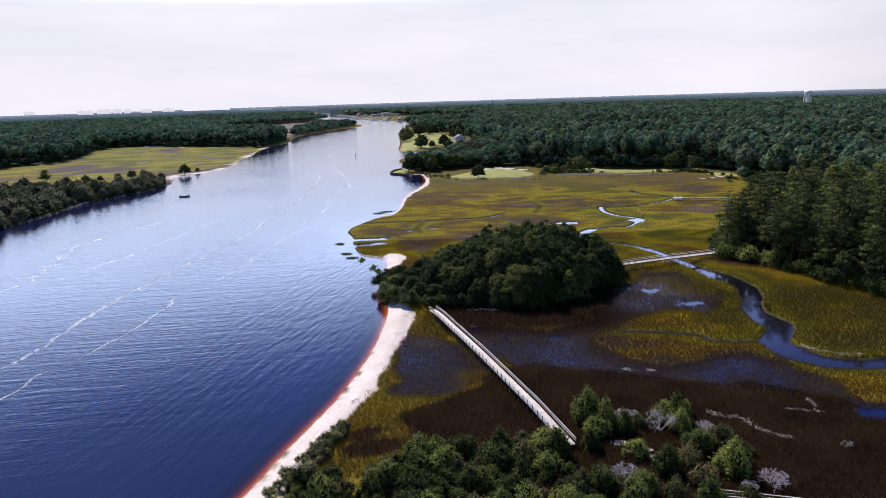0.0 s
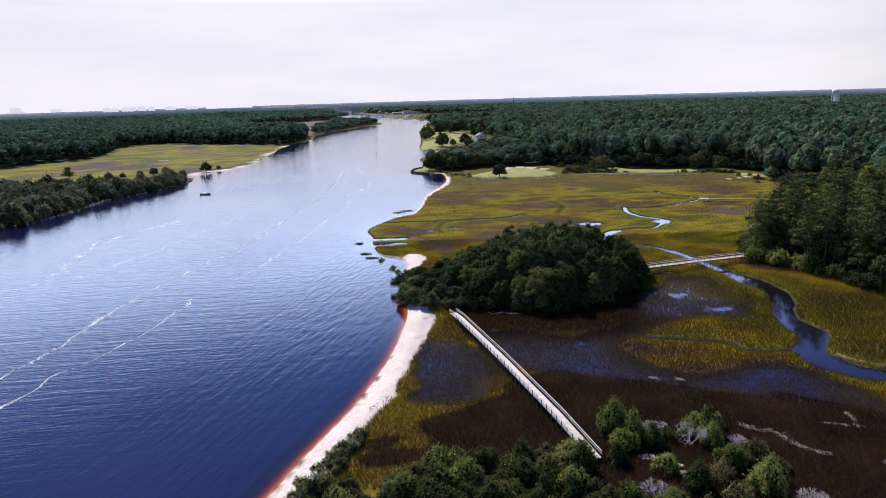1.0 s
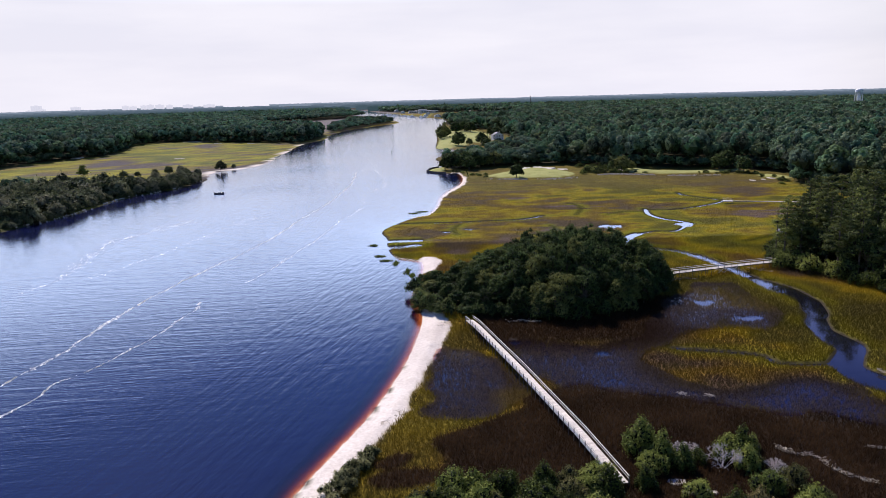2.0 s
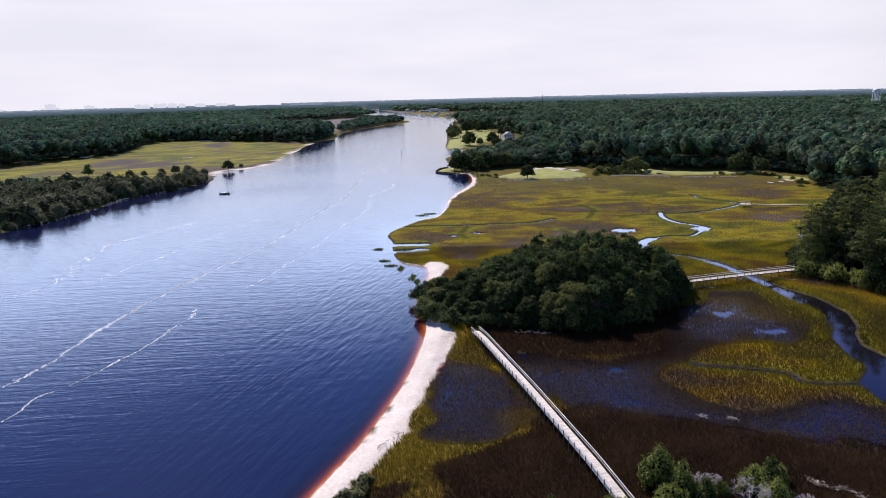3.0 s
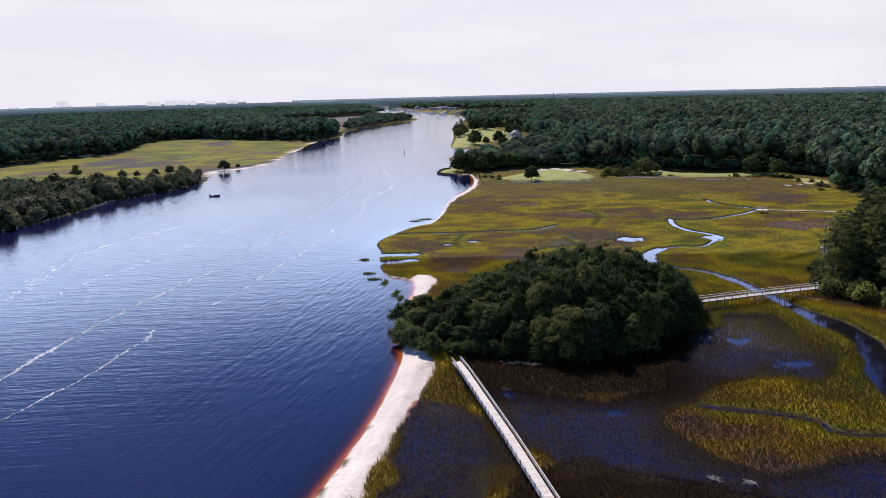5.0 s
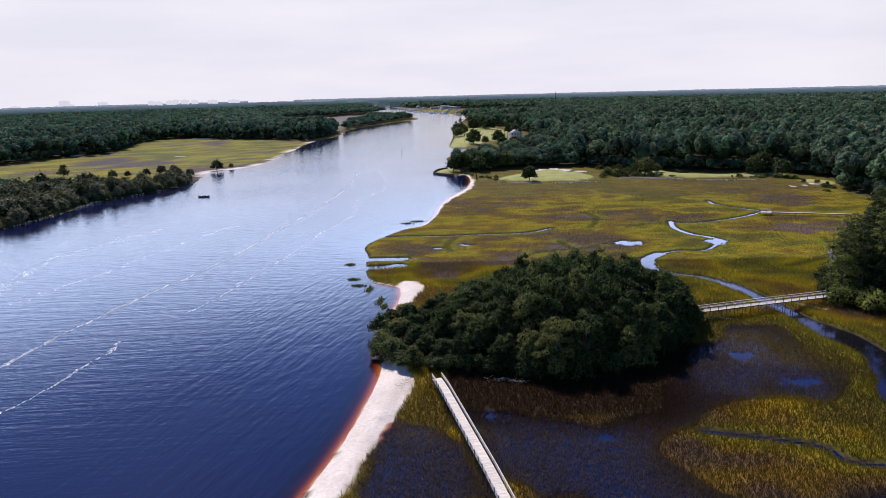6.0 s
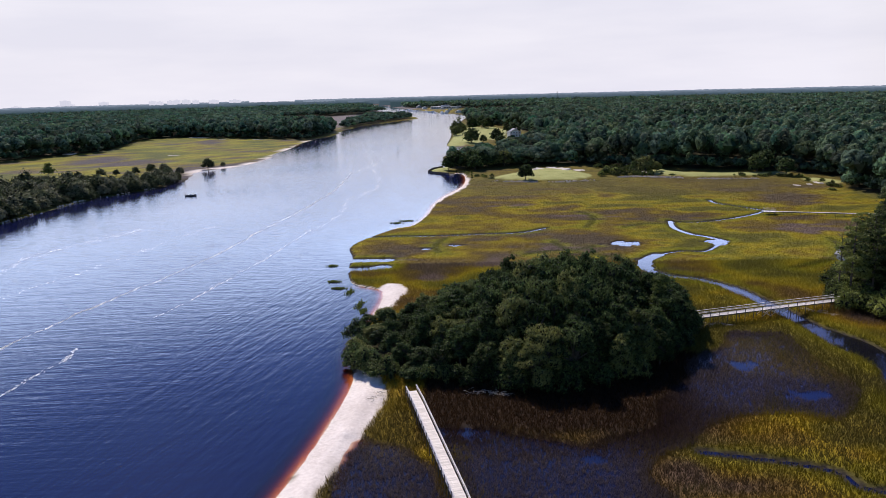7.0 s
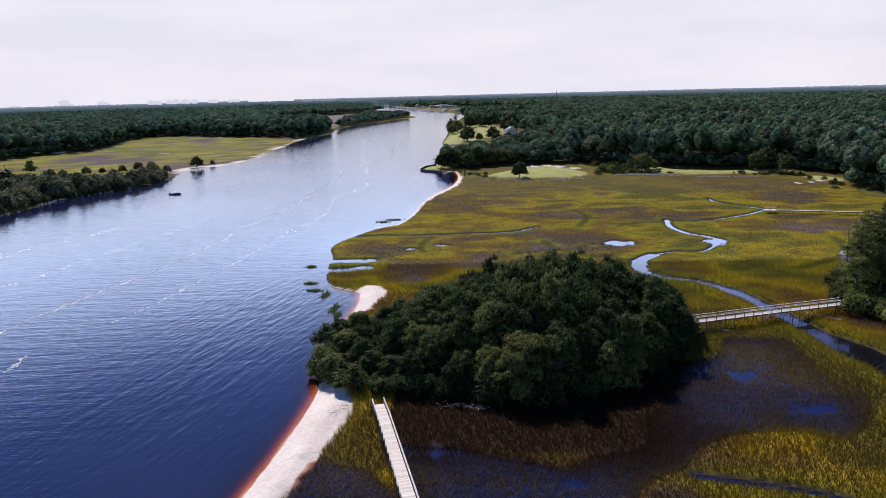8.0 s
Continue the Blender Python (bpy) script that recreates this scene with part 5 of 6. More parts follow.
def creek_grass(p, z, rng):
    # nearer blades coloured darker, in place of the shade seen between them
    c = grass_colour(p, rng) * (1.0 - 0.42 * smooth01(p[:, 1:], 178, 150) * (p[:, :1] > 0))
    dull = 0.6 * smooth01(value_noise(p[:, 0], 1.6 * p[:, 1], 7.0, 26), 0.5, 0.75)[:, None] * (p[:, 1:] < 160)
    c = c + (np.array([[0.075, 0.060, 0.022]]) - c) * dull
    # rust-brown reeds by the island, darkened further to stand for its shadow
    rusty_shade = np.array([[0.034, 0.019, 0.009]]) * rng.uniform(0.6, 1.5, (len(p), 1))
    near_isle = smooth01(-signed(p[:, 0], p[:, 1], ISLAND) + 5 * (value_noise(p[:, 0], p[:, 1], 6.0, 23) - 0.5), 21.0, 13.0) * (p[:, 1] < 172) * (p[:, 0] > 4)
    return c + (rusty_shade - c) * near_isle[:, None]


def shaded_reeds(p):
    """Darker, redder reeds stand in the mud round the island's landward shore; its shadow is painted in too."""
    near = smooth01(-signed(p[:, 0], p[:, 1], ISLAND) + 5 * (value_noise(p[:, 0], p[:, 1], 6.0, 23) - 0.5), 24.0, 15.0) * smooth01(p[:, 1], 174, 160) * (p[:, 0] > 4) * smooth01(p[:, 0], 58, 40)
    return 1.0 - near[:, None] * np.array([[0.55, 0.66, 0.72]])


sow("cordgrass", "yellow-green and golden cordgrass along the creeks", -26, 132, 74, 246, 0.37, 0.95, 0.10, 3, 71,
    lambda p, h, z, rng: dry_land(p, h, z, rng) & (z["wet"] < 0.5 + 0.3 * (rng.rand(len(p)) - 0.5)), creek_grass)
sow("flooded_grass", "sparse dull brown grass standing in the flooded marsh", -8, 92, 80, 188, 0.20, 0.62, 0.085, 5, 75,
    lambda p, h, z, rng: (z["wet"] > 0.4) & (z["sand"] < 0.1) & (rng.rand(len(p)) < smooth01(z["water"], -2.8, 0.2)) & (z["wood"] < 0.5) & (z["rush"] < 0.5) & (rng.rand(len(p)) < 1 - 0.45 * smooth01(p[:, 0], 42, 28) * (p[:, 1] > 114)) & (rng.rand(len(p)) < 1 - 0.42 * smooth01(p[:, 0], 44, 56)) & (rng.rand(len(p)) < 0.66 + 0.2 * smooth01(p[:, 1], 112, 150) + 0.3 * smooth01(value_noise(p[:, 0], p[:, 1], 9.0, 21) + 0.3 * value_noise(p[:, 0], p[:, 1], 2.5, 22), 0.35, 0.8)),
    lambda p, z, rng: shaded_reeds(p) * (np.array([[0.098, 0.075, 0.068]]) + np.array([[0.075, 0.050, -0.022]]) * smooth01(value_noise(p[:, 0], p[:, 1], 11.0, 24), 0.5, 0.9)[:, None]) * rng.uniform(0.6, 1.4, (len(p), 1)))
sow("emergent_grass", "olive and gold cordgrass thinning out into the flooded marsh", 8, 90, 84, 182, 0.40, 0.85, 0.09, 3, 76,
    lambda p, h, z, rng: (z["wet"] > 0.3) & (z["water"] > 0.3) & (z["wood"] < 0.3) & (z["rush"] < 0.5) & (signed(p[:, 0], p[:, 1], ISLAND) < -9) & (rng.rand(len(p)) < 0.9 * smooth01(signed(p[:, 0], p[:, 1], WET[1]) + 13 * (value_noise(p[:, 0], p[:, 1], 8.0, 25) - 0.5), 7.5, 0.5)),
    lambda p, z, rng: creek_grass(p, z, rng) * 0.8)
sow("far_cordgrass", "golden cordgrass marsh beyond the island", -32, 205, 246, 450, 0.70, 0.34, 0.20, 3, 72,
    lambda p, h, z, rng: dry_land(p, h, z, rng) & (rng.rand(len(p)) < 0.25 + 0.75 * smooth01(p[:, 1], 420, 320)), lambda p, z, rng: grass_colour(p, rng, 0.05) * 0.92, 1.3, 0.08)
sow("needlerush", "dark brown needlerush in the near marsh", -16, 96, 44, 118, 0.36, 0.95, 0.09, 3, 73,
    lambda p, h, z, rng: (z["rush"] > 0.5) & (z["water"] > 0.3),
    lambda p, z, rng: np.array([[0.048, 0.027, 0.013]]) * (0.6 + 0.9 * value_noise(p[:, 0], p[:, 1], 5.0, 31))[:, None] * np.array([[1, 1, 1]]))



rng = np.random.RandomState(77)
for x, y, rx, ry in [(-24, 221, 2.2, 0.8), (-20.5, 217, 0.8, 2.6), (-16, 206, 0.9, 3.6), (-14.3, 201, 0.6, 2.0), (-27, 228, 1.6, 0.7), (-16, 320.5, 3.0, 0.8), (-20, 316, 2.4, 0.7), (-31, 246, 1.5, 1.0)]:
    q = rng.normal(size=(110, 2)) * 0.5 * np.array([rx, ry]) + np.array([x, y])
    tris, col = tufts(rng, q, np.full(110, -0.05), np.full(110, 0.6), np.full(110, 0.16), np.array([[0.10, 0.13, 0.03]]) * rng.uniform(0.6, 1.3, (110, 1)), 3)
    tagged(link_mesh("grass_patch", tri_mesh("grass_patch", tris, col), M_GRASS), "small patch of green marsh grass standing in the river", "marsh grass", kind="stuff")


# ---- foam lines on the river ----
def foam(name, pts, width, seed, density):
    rng = np.random.RandomState(seed)
    line = curve(pts, step=10)
    seg = np.diff(line, axis=0)
    run = np.hypot(*seg.T)
    tris = []
    for a, d, s in zip(line[:-1], seg, run):
        n = rng.poisson(s * density * rng.choice([0.4, 0.8, 1.2, 1.6]))
        f = rng.rand(n, 1)
        nrm = np.array([-d[1], d[0]]) / s
        c = a + d * f
        sway = 2.2 * (value_noise(c[:, :1], c[:, 1:], 5.0, seed) - 0.5) + 0.8 * (value_noise(c[:, :1], c[:, 1:], 1.3, seed + 1) - 0.5)
        c = c + nrm * (sway * min(1.0, width * 4) + rng.normal(size=(n, 1)) * width * value_noise(c[:, :1], c[:, 1:], 7.0, seed + 2) * 2.4)
        c = c[rng.rand(n) < smooth01(value_noise(c[:, 0], c[:, 1], 3.0, seed + 3), -0.1, 0.4)]
        for q in c:
            k = 6
            t0 = rng.uniform(0, 6.28)
            e = rng.uniform(0.05, 0.15)
            ang = t0 + np.arange(k) * 6.283 / k
            ring = q + np.stack([np.cos(ang), np.sin(ang)], 1) * (e * rng.uniform(0.4, 1.3, (k, 1))) + (d / s) * (np.cos(ang - math.atan2(d[1], d[0])) * e * 1.4)[:, None]
            for i in range(1, k - 1):
                tris.append([(*ring[0], 0.012), (*ring[i], 0.012), (*ring[i + 1], 0.012)])
    tagged(link_mesh(name, tri_mesh(name, tris), M_FOAM), "broken white foam line drifting on the river", "foam", kind="stuff")


foam("foam_line", [(-91, 108), (-90, 125), (-88.6, 138), (-88.7, 158), (-87.6, 177), (-84, 202), (-78.8, 229), (-74.5, 254), (-71, 300), (-67, 360), (-66, 430), (-72, 500)], 0.17, 81, 10.0)
foam("foam_line", [(-86, 98), (-81, 109), (-79.8, 121), (-75.6, 131), (-72.6, 146), (-70, 166), (-71, 177)], 0.14, 82, 6.5)
foam("foam_line", [(-64, 196), (-60, 216), (-57.5, 240), (-54.5, 262), (-52, 300)], 0.16, 85, 2.6)
foam("foam_line", [(-129, 190), (-126.5, 207), (-131, 232), (-137, 262), (-132, 280), (-122, 312)], 1.1, 83, 5.0)
foam("foam_line", [(-118, 205), (-108, 236), (-103, 270), (-94, 320)], 1.0, 86, 1.6)
foam("foam_line", [(-52, 300), (-47, 340), (-52, 380), (-44, 430), (-60, 520), (-75, 600), (-100, 720)], 0.5, 84, 2.4)
foam("foam_line", [(-72, 500), (-63, 545), (-66, 600), (-92, 700), (-112, 830)], 0.8, 87, 2.4)



# ---- flotsam, logs, stones ----
def wrack(name, pts, width, seed, label, n):
    """A drift of bleached reed straw and sticks."""
    rng = np.random.RandomState(seed)
    line = curve(pts, step=6)
    thing = anchor(name, *pts[0], 0.45, label, "driftwood")
    bm = bmesh.new()
    o = np.array(pts[0])
    for _ in range(n):
        i = rng.randint(len(line) - 1)
        q = line[i] + (line[i + 1] - line[i]) * rng.rand() + rng.normal(size=2) * width - o
        a = math.atan2(*(line[i + 1] - line[i])[::-1]) + rng.normal() * 0.8
        s = rng.uniform(0.2, 0.7)
        z = rng.uniform(0.1, 0.42)
        limb(bm, (q[0] - math.cos(a) * s, q[1] - math.sin(a) * s, z), (q[0] + math.cos(a) * s, q[1] + math.sin(a) * s, z + rng.uniform(-0.08, 0.1)), 0.045, 0.02, 4)
    tagged(part("debris", bm, M_WRACK, thing), kind="stuff")
    return thing


wrack("wrack_line", [(47.6, 89.3), (49, 87.6), (51.8, 86.6), (52.6, 83.2), (54.4, 80.6), (56.4, 79)], 0.28, 91, "winding line of bleached reed wrack on the rushes", 170)
wrack("wrack_line", [(66.2, 92.3), (66.1, 90.3), (65.2, 87)], 0.22, 92, "short line of bleached reed wrack on the rushes", 60)
wrack("wrack_line", [(61, 89.1), (63.8, 88.2)], 0.2, 93, "short line of bleached reed wrack on the rushes", 36)
wrack("wrack_line", [(39, 109.6), (40.2, 108.8)], 0.2, 94, "small heap of bleached straw at the rush edge", 22)
wrack("wrack_line", [(43.5, 108.5), (44.5, 108.0)], 0.2, 95, "small heap of bleached straw at the rush edge", 22)
wrack("driftwood", [(59.5, 186), (62, 187.4), (65, 188.4), (67, 186.6)], 0.5, 96, "fallen grey logs by the footbridge's end", 70)
wrack("driftwood", [(12, 152.6), (15.5, 152.4), (18.5, 151.6)], 0.5, 97, "dead branches at the island's edge", 60)
wrack("driftwood", [(86.5, 198.5), (89, 196), (91.5, 193.5)], 0.4, 98, "trampled straw on the creek bank", 70)
wrack("driftwood", [(79.2, 118.6), (80.6, 115.6), (84, 112.4), (88, 112)], 0.3, 105, "bleached reed straw on the creek's inner bank", 70)
wrack("driftwood", [(-13.3, 99.4), (-11.6, 102.5), (-10.4, 105.6)], 0.35, 99, "strand of driftwood and reed on the beach", 18)
wrack("driftwood", [(-4.6, 150.5), (-2.6, 153.4)], 0.6, 100, "dead branches where the beach meets the trees", 22)

def rubble(name, pts, seed, count, small, large, spread, label, mat):
    """Loose angular stones strewn unevenly along a line."""
    rng = np.random.RandomState(seed)
    line = curve(pts, step=14)
    q = np.repeat(line, count, 0)
    q = q[rng.rand(len(q)) < 2.4 * value_noise(q[:, 0], q[:, 1], 8.0, seed) - 0.7]
    q = q + rng.normal(size=q.shape) * spread
    size = rng.uniform(small, large, len(q))
    c = np.stack([q[:, 0], q[:, 1], heights(q) + 0.2 * size], 1)
    tris = OCT[None] * (size[:, None] * rng.uniform(0.6, 1.3, (len(q), 3)))[:, None, None, :] + c[:, None, None, :]
    tagged(link_mesh(name, tri_mesh(name, tris.reshape(-1, 3, 3)), mat), label, "rocks", kind="stuff")


rubble("riprap", [(20, 440), (38, 434), (54.4, 431), (75, 436), (97, 448), (114, 443), (135, 434), (160, 430)], 101, 14, 0.18, 0.6, 1.2, "pale rubble stones along the lawn's shore", M_ROCK)
rubble("shore_debris", [(-206, 262), (-198, 300), (-192, 327), (-191.6, 352), (-191.6, 382), (-186.6, 405), (-177.6, 422), (-173, 444), (-173, 470)], 102, 2, 0.15, 0.7, 0.8, "bleached stones and driftwood along the far bank", M_DEAD)


# ---- bunkers on the lawns, pale sandy clearings, timber bulkhead ----
def sand_hollow(name, x, y, rx, ry, label, seed):
    """A shallow raked sand hollow with a raised uneven rim."""
    r = np.random.RandomState(seed)
    z = ground_z(x, y)
    bm = bmesh.new()
    rings = []
    wob = [1 + 0.25 * r.normal() for _ in range(14)]
    for f, h in ((1.15, -0.5), (1.0, 0.20), (0.8, 0.12), (0.4, 0.06)):
        rings.append([bm.verts.new((math.cos(k * 0.4488) * rx * f * wob[k], math.sin(k * 0.4488) * ry * f * wob[k], h)) for k in range(14)])
    for a, b in zip(rings[:-1], rings[1:]):
        for k in range(14):
            bm.faces.new((a[k], a[(k + 1) % 14], b[(k + 1) % 14], b[k]))
    bm.faces.new(rings[-1])
    ob = part(name, bm, M_SAND)
    ob.matrix_world = pose(x, y, z)
    return tagged(ob, label, "bunker")


for k, (x, y, rx, ry) in enumerate([(62, 482, 4.5, 5.0), (74, 486, 3.4, 4.0), (49, 487, 3.6, 6.0), (57, 491, 3.0, 5.0)]):
    sand_hollow("sand_bunker", x, y, rx, ry, "pale sand bunker on the mown green", 120 + k)
for k, (x, y, rx, ry) in enumerate([(170, 402, 1.6, 2.6), (177, 404, 1.2, 2.2), (184, 409, 2.0, 3.4), (111, 470, 3.0, 4.0), (-334, 922, 16, 3.0), (-290, 884, 12, 2.4), (-246, 868, 12, 2.4), (-262, 662, 3.5, 2.0), (-374, 690, 4, 8), (31.5, 77.6, 2.0, 1.0), (34.4, 75.2, 1.6, 0.8), (29.6, 80.2, 1.2, 0.8)]):
    sand_hollow("sand_clearing", x, y, rx, ry, "bright sandy clearing at the wood's edge", 130 + k)
bulkhead = anchor("bulkhead", -8, 479, 0, "dark timber bulkhead round the lawn's point", "retaining wall")
edge_line = curve([(-7, 478.6), (-14, 484), (-20.6, 492), (-20.4, 500), (-18.6, 511), (-13, 520)], step=4)
for a, b in zip(edge_line[:-1], edge_line[1:]):
    bm = bmesh.new()
    beam(bm, (a[0] + 8, a[1] - 479, 0.35), (b[0] + 8, b[1] - 479, 0.35), 0.3, 1.6)
    part("panel", bm, M_POST, bulkhead)


# ---- boat and channel marker ----
def skiff(x, y, turn):
    boat = anchor("boat", x, y, 0.0, "small open dark-hulled fishing boat on the river", "boat", turn=turn)
    bm = bmesh.new()
    secs = [(-2.7, 0.95, 0.62), (-1.2, 1.05, 0.62), (0.6, 1.0, 0.68), (1.9, 0.7, 0.78), (2.8, 0.08, 0.92)]
    rings = []
    for sx, w, top in secs:
        rings.append([bm.verts.new(p) for p in ((sx, -w, top), (sx, -w * 0.8, 0.05), (sx, 0, -0.12), (sx, w * 0.8, 0.05), (sx, w, top), (sx, w * 0.86, top), (sx, w * 0.7, 0.28), (sx, -w * 0.7, 0.28), (sx, -w * 0.86, top))])
    for a, b in zip(rings[:-1], rings[1:]):
        for i in range(9):
            bm.faces.new((a[i], a[(i + 1) % 9], b[(i + 1) % 9], b[i]))
    bm.faces.new(rings[0])
    bm.faces.new(rings[-1][::-1])
    part("hull", bm, M_HULL, boat, "dark hull")
    bm = bmesh.new()
    box(bm, -0.5, 0.3, -0.4, 0.4, 0.25, 1.15, 0.06)
    box(bm, 0.2, 0.26, -0.36, 0.36, 1.1, 1.5, 0.01)
    part("console", bm, M_WHITE, boat, "white steering console")
    for sx in (-1.3, 1.2):
        bm = bmesh.new()
        box(bm, sx - 0.25, sx + 0.25, -0.7, 0.7, 0.3, 0.7, 0.05)
        part("seat", bm, M_WHITE, boat, "white bench seat")
    bm = bmesh.new()
    box(bm, -3.15, -2.7, -0.22, 0.22, 0.45, 1.15, 0.08)
    limb(bm, (-2.95, 0, 0.5), (-2.95, 0, -0.4), 0.12, 0.08)
    part("outboard_motor", bm, M_HULL, boat)
    return boat


skiff(-139.3, 403.6, 8)
mk = anchor("channel_marker", -60, 660, 0, "green channel marker on a timber pile in the river", "marker")
bm = bmesh.new()
limb(bm, (0, 0, -3), (0, 0, 2.4), 0.2, 0.17, 8)
part("pile", bm, M_POST, mk)
boxed("daymark", (-0.45, 0.45, -0.3, -0.22, 1.6, 2.5), M_GREENPAINT, mk, "square green daymark board", 0.02)


# ---- houses, marina, skyline ----
def house(x, y, z, w, d, h, turn, label, roof_mat=None, name="house", storeys=2):
    """Gabled house with eaves, windows, door and chimney."""
    thing = anchor(name, x, y, z, label, "house", turn=turn)
    boxed("wall", (-w / 2, w / 2, -d / 2, d / 2, 0, h), M_WHITE, thing)
    bm = bmesh.new()
    o, rise = 0.5, w * 0.26
    prof = [(-w / 2 - o, h - 0.25), (0, h + rise), (w / 2 + o, h - 0.25), (w / 2 + o, h - 0.5), (0, h + rise - 0.3), (-w / 2 - o, h - 0.5)]
    f = [bm.verts.new((px, -d / 2 - o, pz)) for px, pz in prof]
    g = [bm.verts.new((px, d / 2 + o, pz)) for px, pz in prof]
    for i in range(6):
        bm.faces.new((f[i], f[(i + 1) % 6], g[(i + 1) % 6], g[i]))
    bm.faces.new(f[::-1])
    bm.faces.new(g)
    part("roof", bm, roof_mat or M_ROOF, thing)
    for yy in (-d / 2, d / 2 - 0.2):
        bm = bmesh.new()
        v = [bm.verts.new(p) for p in ((-w / 2, yy, h), (w / 2, yy, h), (0, yy, h + rise - 0.2))]
        u = [bm.verts.new((q.co.x, q.co.y + 0.2, q.co.z)) for q in v]
        bm.faces.new(v)
        bm.faces.new(u[::-1])
        for i in range(3):
            bm.faces.new((v[i], v[(i + 1) % 3], u[(i + 1) % 3], u[i]))
        part("gable", bm, M_WHITE, thing)
    n = max(2, int(w / 2.6))
    for s in range(storeys):
        for i in range(n):
            cx = (i + 0.5) / n * w - w / 2
            for yy in (-d / 2 - 0.04, d / 2 - 0.02):
                win = boxed("window", (cx - 0.5, cx + 0.5, yy, yy + 0.06, h * s / storeys + 0.9, h * s / storeys + 2.3), M_GLASS, thing)
    boxed("chimney", (w * 0.2, w * 0.2 + 0.8, -0.4, 0.4, h, h + rise + 0.8), M_ROCK, thing)
    return thing


house(46, 790, 2.0, 12, 9, 5.4, 14, "white two-storey house with a grey gabled roof beside the lawn")
house(118.5, 244.5, 0.7, 4.5, 3.5, 1.9, 35, "low pale shed roof among the creekside trees", storeys=1, name="shed")
for x, y, w, d, h, t in [(-40, 1640, 30, 12, 5, 10), (-70, 1720, 22, 10, 4, 20), (20, 1700, 18, 12, 6, 0), (-10, 1780, 26, 14, 6, 12), (60, 1760, 20, 12, 6, -8), (-95, 1960, 22, 12, 5, 20), (-150, 2060, 24, 14, 6, 14),
                         (-60, 2010, 16, 12, 7, 0), (-180, 2220, 30, 14, 6, 25), (-250, 2430, 26, 14, 7, 10), (-115, 2140, 20, 12, 6, 5), (110, 1850, 24, 14, 6, 0), (40, 1880, 24, 14, 7, 9), (-70, 1880, 20, 12, 6, 0)]:
    house(x, y, 1.2, w * 0.5, d * 0.6, h * 0.6, t, "pale waterfront building at the far marina")


def slab(name, x, y, w, d, h, floors, label, turn=0.0, cols=6, mat=None, glass=None):
    """Block with a roof plant room and rows of windows."""
    thing = anchor(name, x, y, 0, label, "building", turn=turn)
    boxed("wall", (-w / 2, w / 2, -d / 2, d / 2, 0, h), mat or M_CONCRETE, thing)
    boxed("roof", (-w / 2 - 0.4, w / 2 + 0.4, -d / 2 - 0.4, d / 2 + 0.4, h, h + 0.8), mat or M_CONCRETE, thing)
    boxed("plant_room", (-w * 0.15, w * 0.12, -d / 4, d / 4, h + 0.8, h + 4.5), mat or M_CONCRETE, thing)
    for f in range(floors):
        for c in range(cols):
            cx = (c + 0.5) / cols * w - w / 2
            z0 = h * (f + 0.35) / floors
            boxed("window", (cx - w / cols * 0.32, cx + w / cols * 0.32, -d / 2 - 0.12, -d / 2 + 0.1, z0, z0 + h / floors * 0.45), glass or M_GLASS, thing)
    return thing


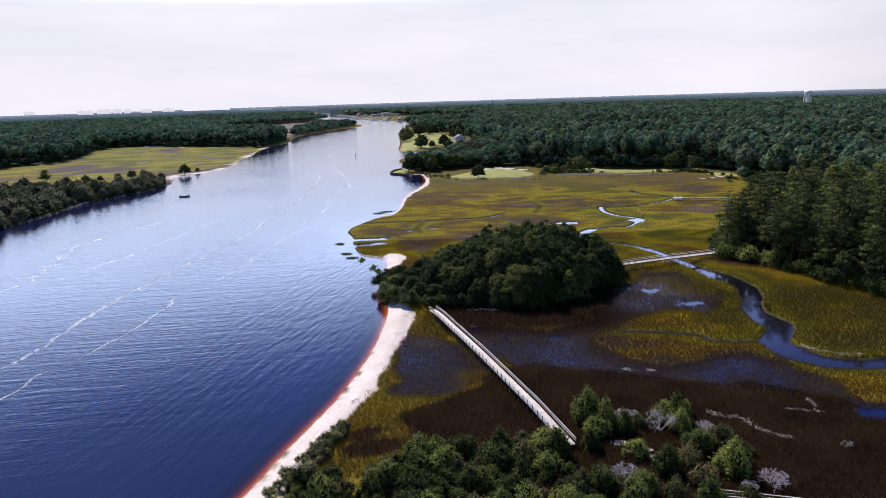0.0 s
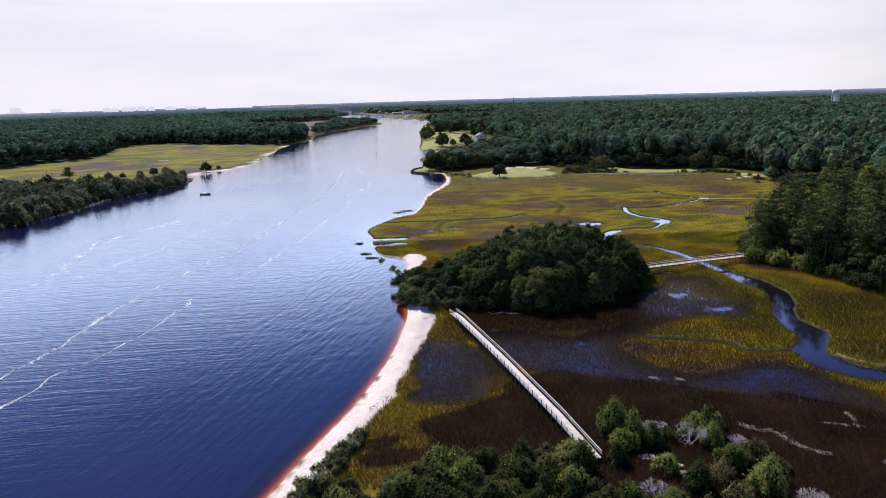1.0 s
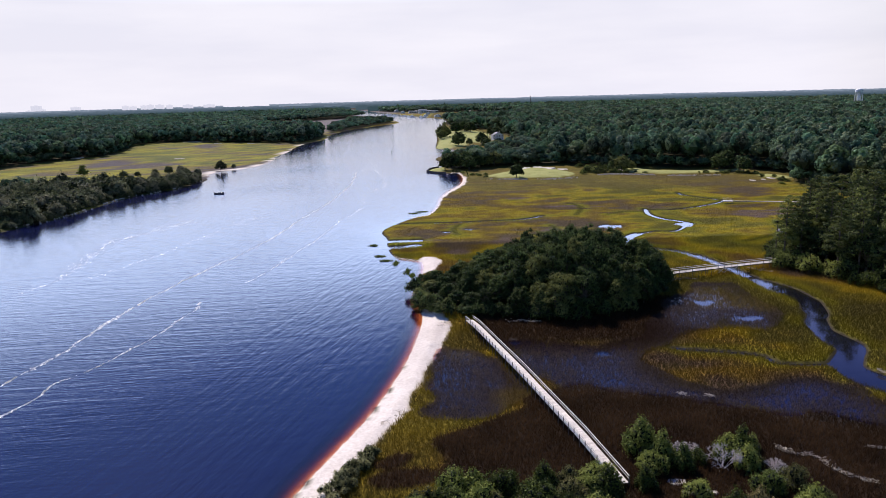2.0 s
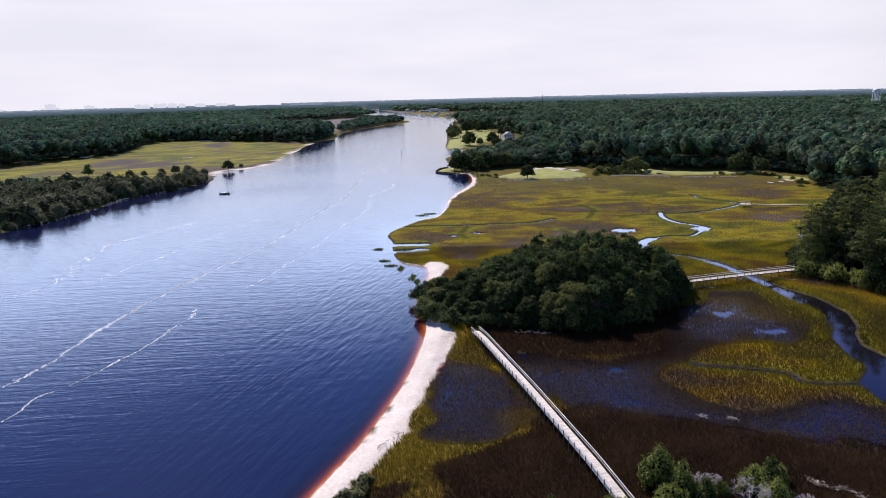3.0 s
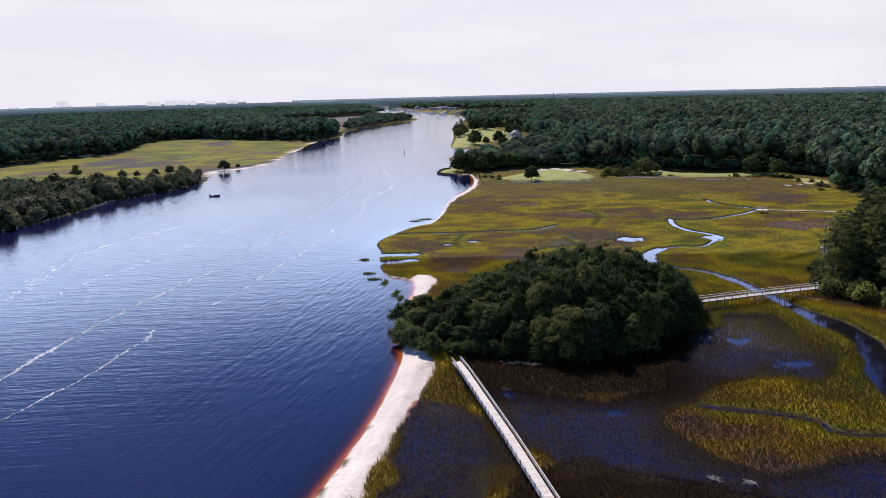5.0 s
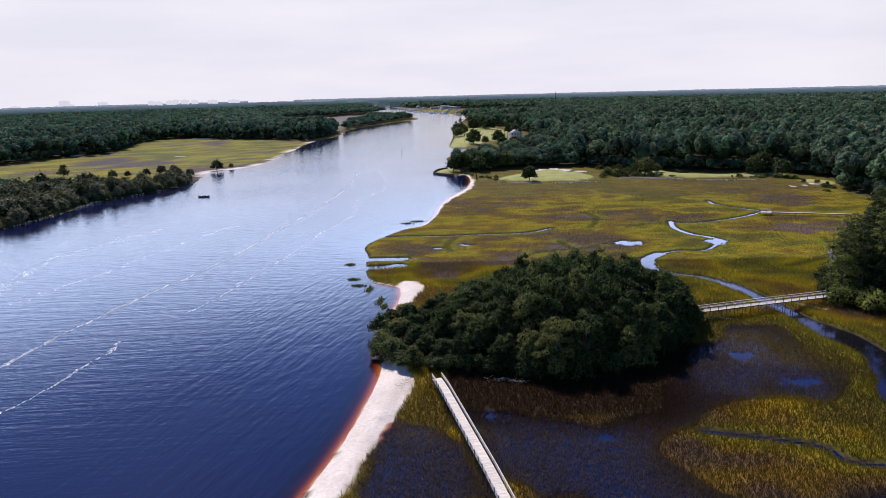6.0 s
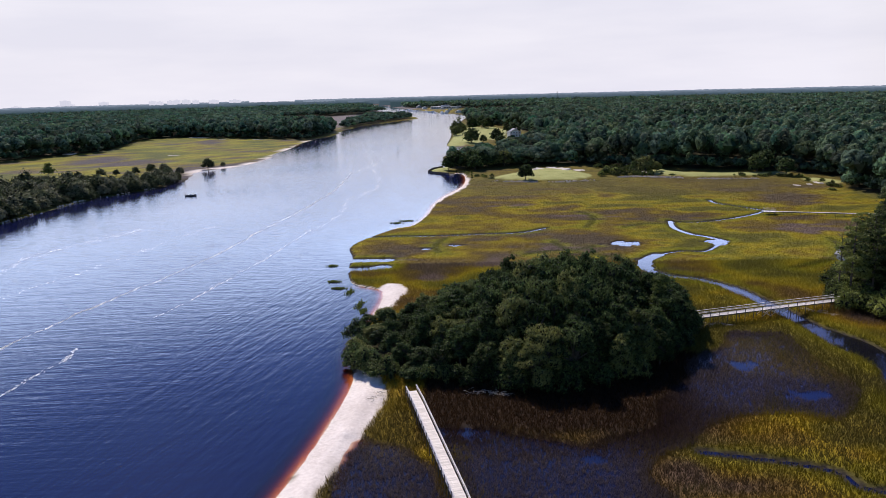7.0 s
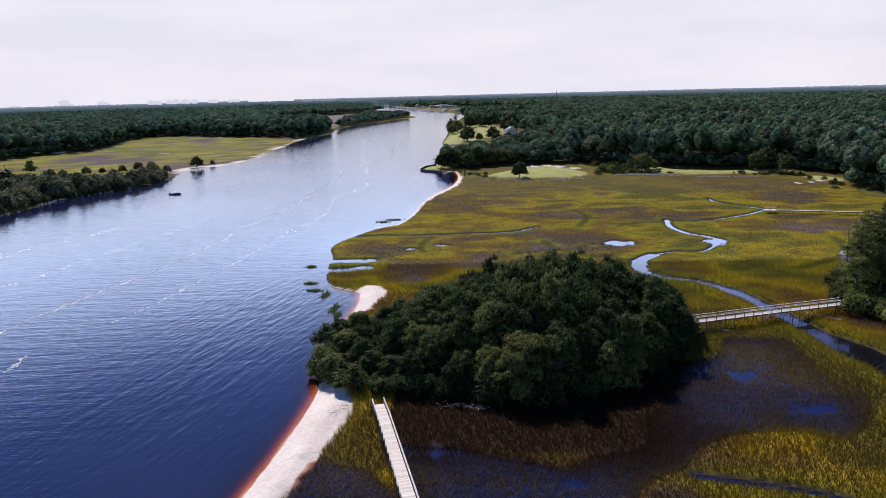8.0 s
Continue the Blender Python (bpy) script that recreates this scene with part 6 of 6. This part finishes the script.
slab("boat_storage_hall", -92, 2080, 84, 30, 5.5, 1, "long pale boat storage hall at the marina", 8, 12)
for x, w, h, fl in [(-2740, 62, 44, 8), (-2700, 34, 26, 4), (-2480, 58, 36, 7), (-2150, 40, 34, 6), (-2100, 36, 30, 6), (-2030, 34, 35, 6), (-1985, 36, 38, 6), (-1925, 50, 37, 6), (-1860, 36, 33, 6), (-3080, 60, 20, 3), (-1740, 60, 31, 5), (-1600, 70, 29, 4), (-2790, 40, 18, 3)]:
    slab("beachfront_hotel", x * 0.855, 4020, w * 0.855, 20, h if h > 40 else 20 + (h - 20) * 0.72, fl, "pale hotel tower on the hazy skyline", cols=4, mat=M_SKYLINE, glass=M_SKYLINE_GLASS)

tw = anchor("water_tower", 845, 1530, 0, "white water tower standing above the forest", "water tower")
bm = bmesh.new()
bmesh.ops.create_uvsphere(bm, u_segments=24, v_segments=12, radius=7.4, matrix=Matrix.Translation((0, 0, 36.6)) @ Matrix.Diagonal((1, 1, 0.46, 1)))
bmesh.ops.create_cone(bm, cap_ends=True, segments=24, radius1=7.4, radius2=7.4, depth=4.2, matrix=Matrix.Translation((0, 0, 34.6)))
part("tank", bm, M_WHITE, tw)
for k in range(8):
    bm = bmesh.new()
    a = k * math.pi / 4
    limb(bm, (math.cos(a) * 8.2, math.sin(a) * 8.2, 0), (math.cos(a) * 7.0, math.sin(a) * 7.0, 33.5), 0.75, 0.6, 8)
    part("leg", bm, M_WHITE, tw)
bm = bmesh.new()
limb(bm, (0, 0, 0), (0, 0, 33), 1.6, 1.6, 10)
part("riser", bm, M_WHITE, tw)
mast = anchor("radio_mast", 270, 2600, 0, "thin far radio mast above the trees", "mast")
bm = bmesh.new()
limb(bm, (0, 0, 0), (0, 0, 36), 1.3, 1.0, 6)
part("mast", bm, M_POST, mast)

# ---- marina docks and boats ----
rng = np.random.RandomState(111)
cruiser = anchor("moored_boat", -70, 1690, 0, "white motor boat moored at the marina", "boat", "marina boats")
bm = bmesh.new()
box(bm, -5, 4.5, -1.7, 1.7, -0.3, 1.5, 0.4)
part("hull", bm, M_WHITE, cruiser)
bm = bmesh.new()
box(bm, -2.5, 1.8, -1.3, 1.3, 1.5, 3.4, 0.3)
part("cabin", bm, M_WHITE, cruiser)
bm = bmesh.new()
limb(bm, (0, 0, 3), (0, 0, 9), 0.08, 0.05, 5)
part("mast", bm, M_WHITE, cruiser)
for k in range(26):
    f = rng.rand()
    put(cruiser, -60 - 150 * f + rng.uniform(-14, 6), 1640 + 380 * f + rng.uniform(-16, 8), 0, rng.uniform(60, 120), rng.uniform(0.6, 1.1))
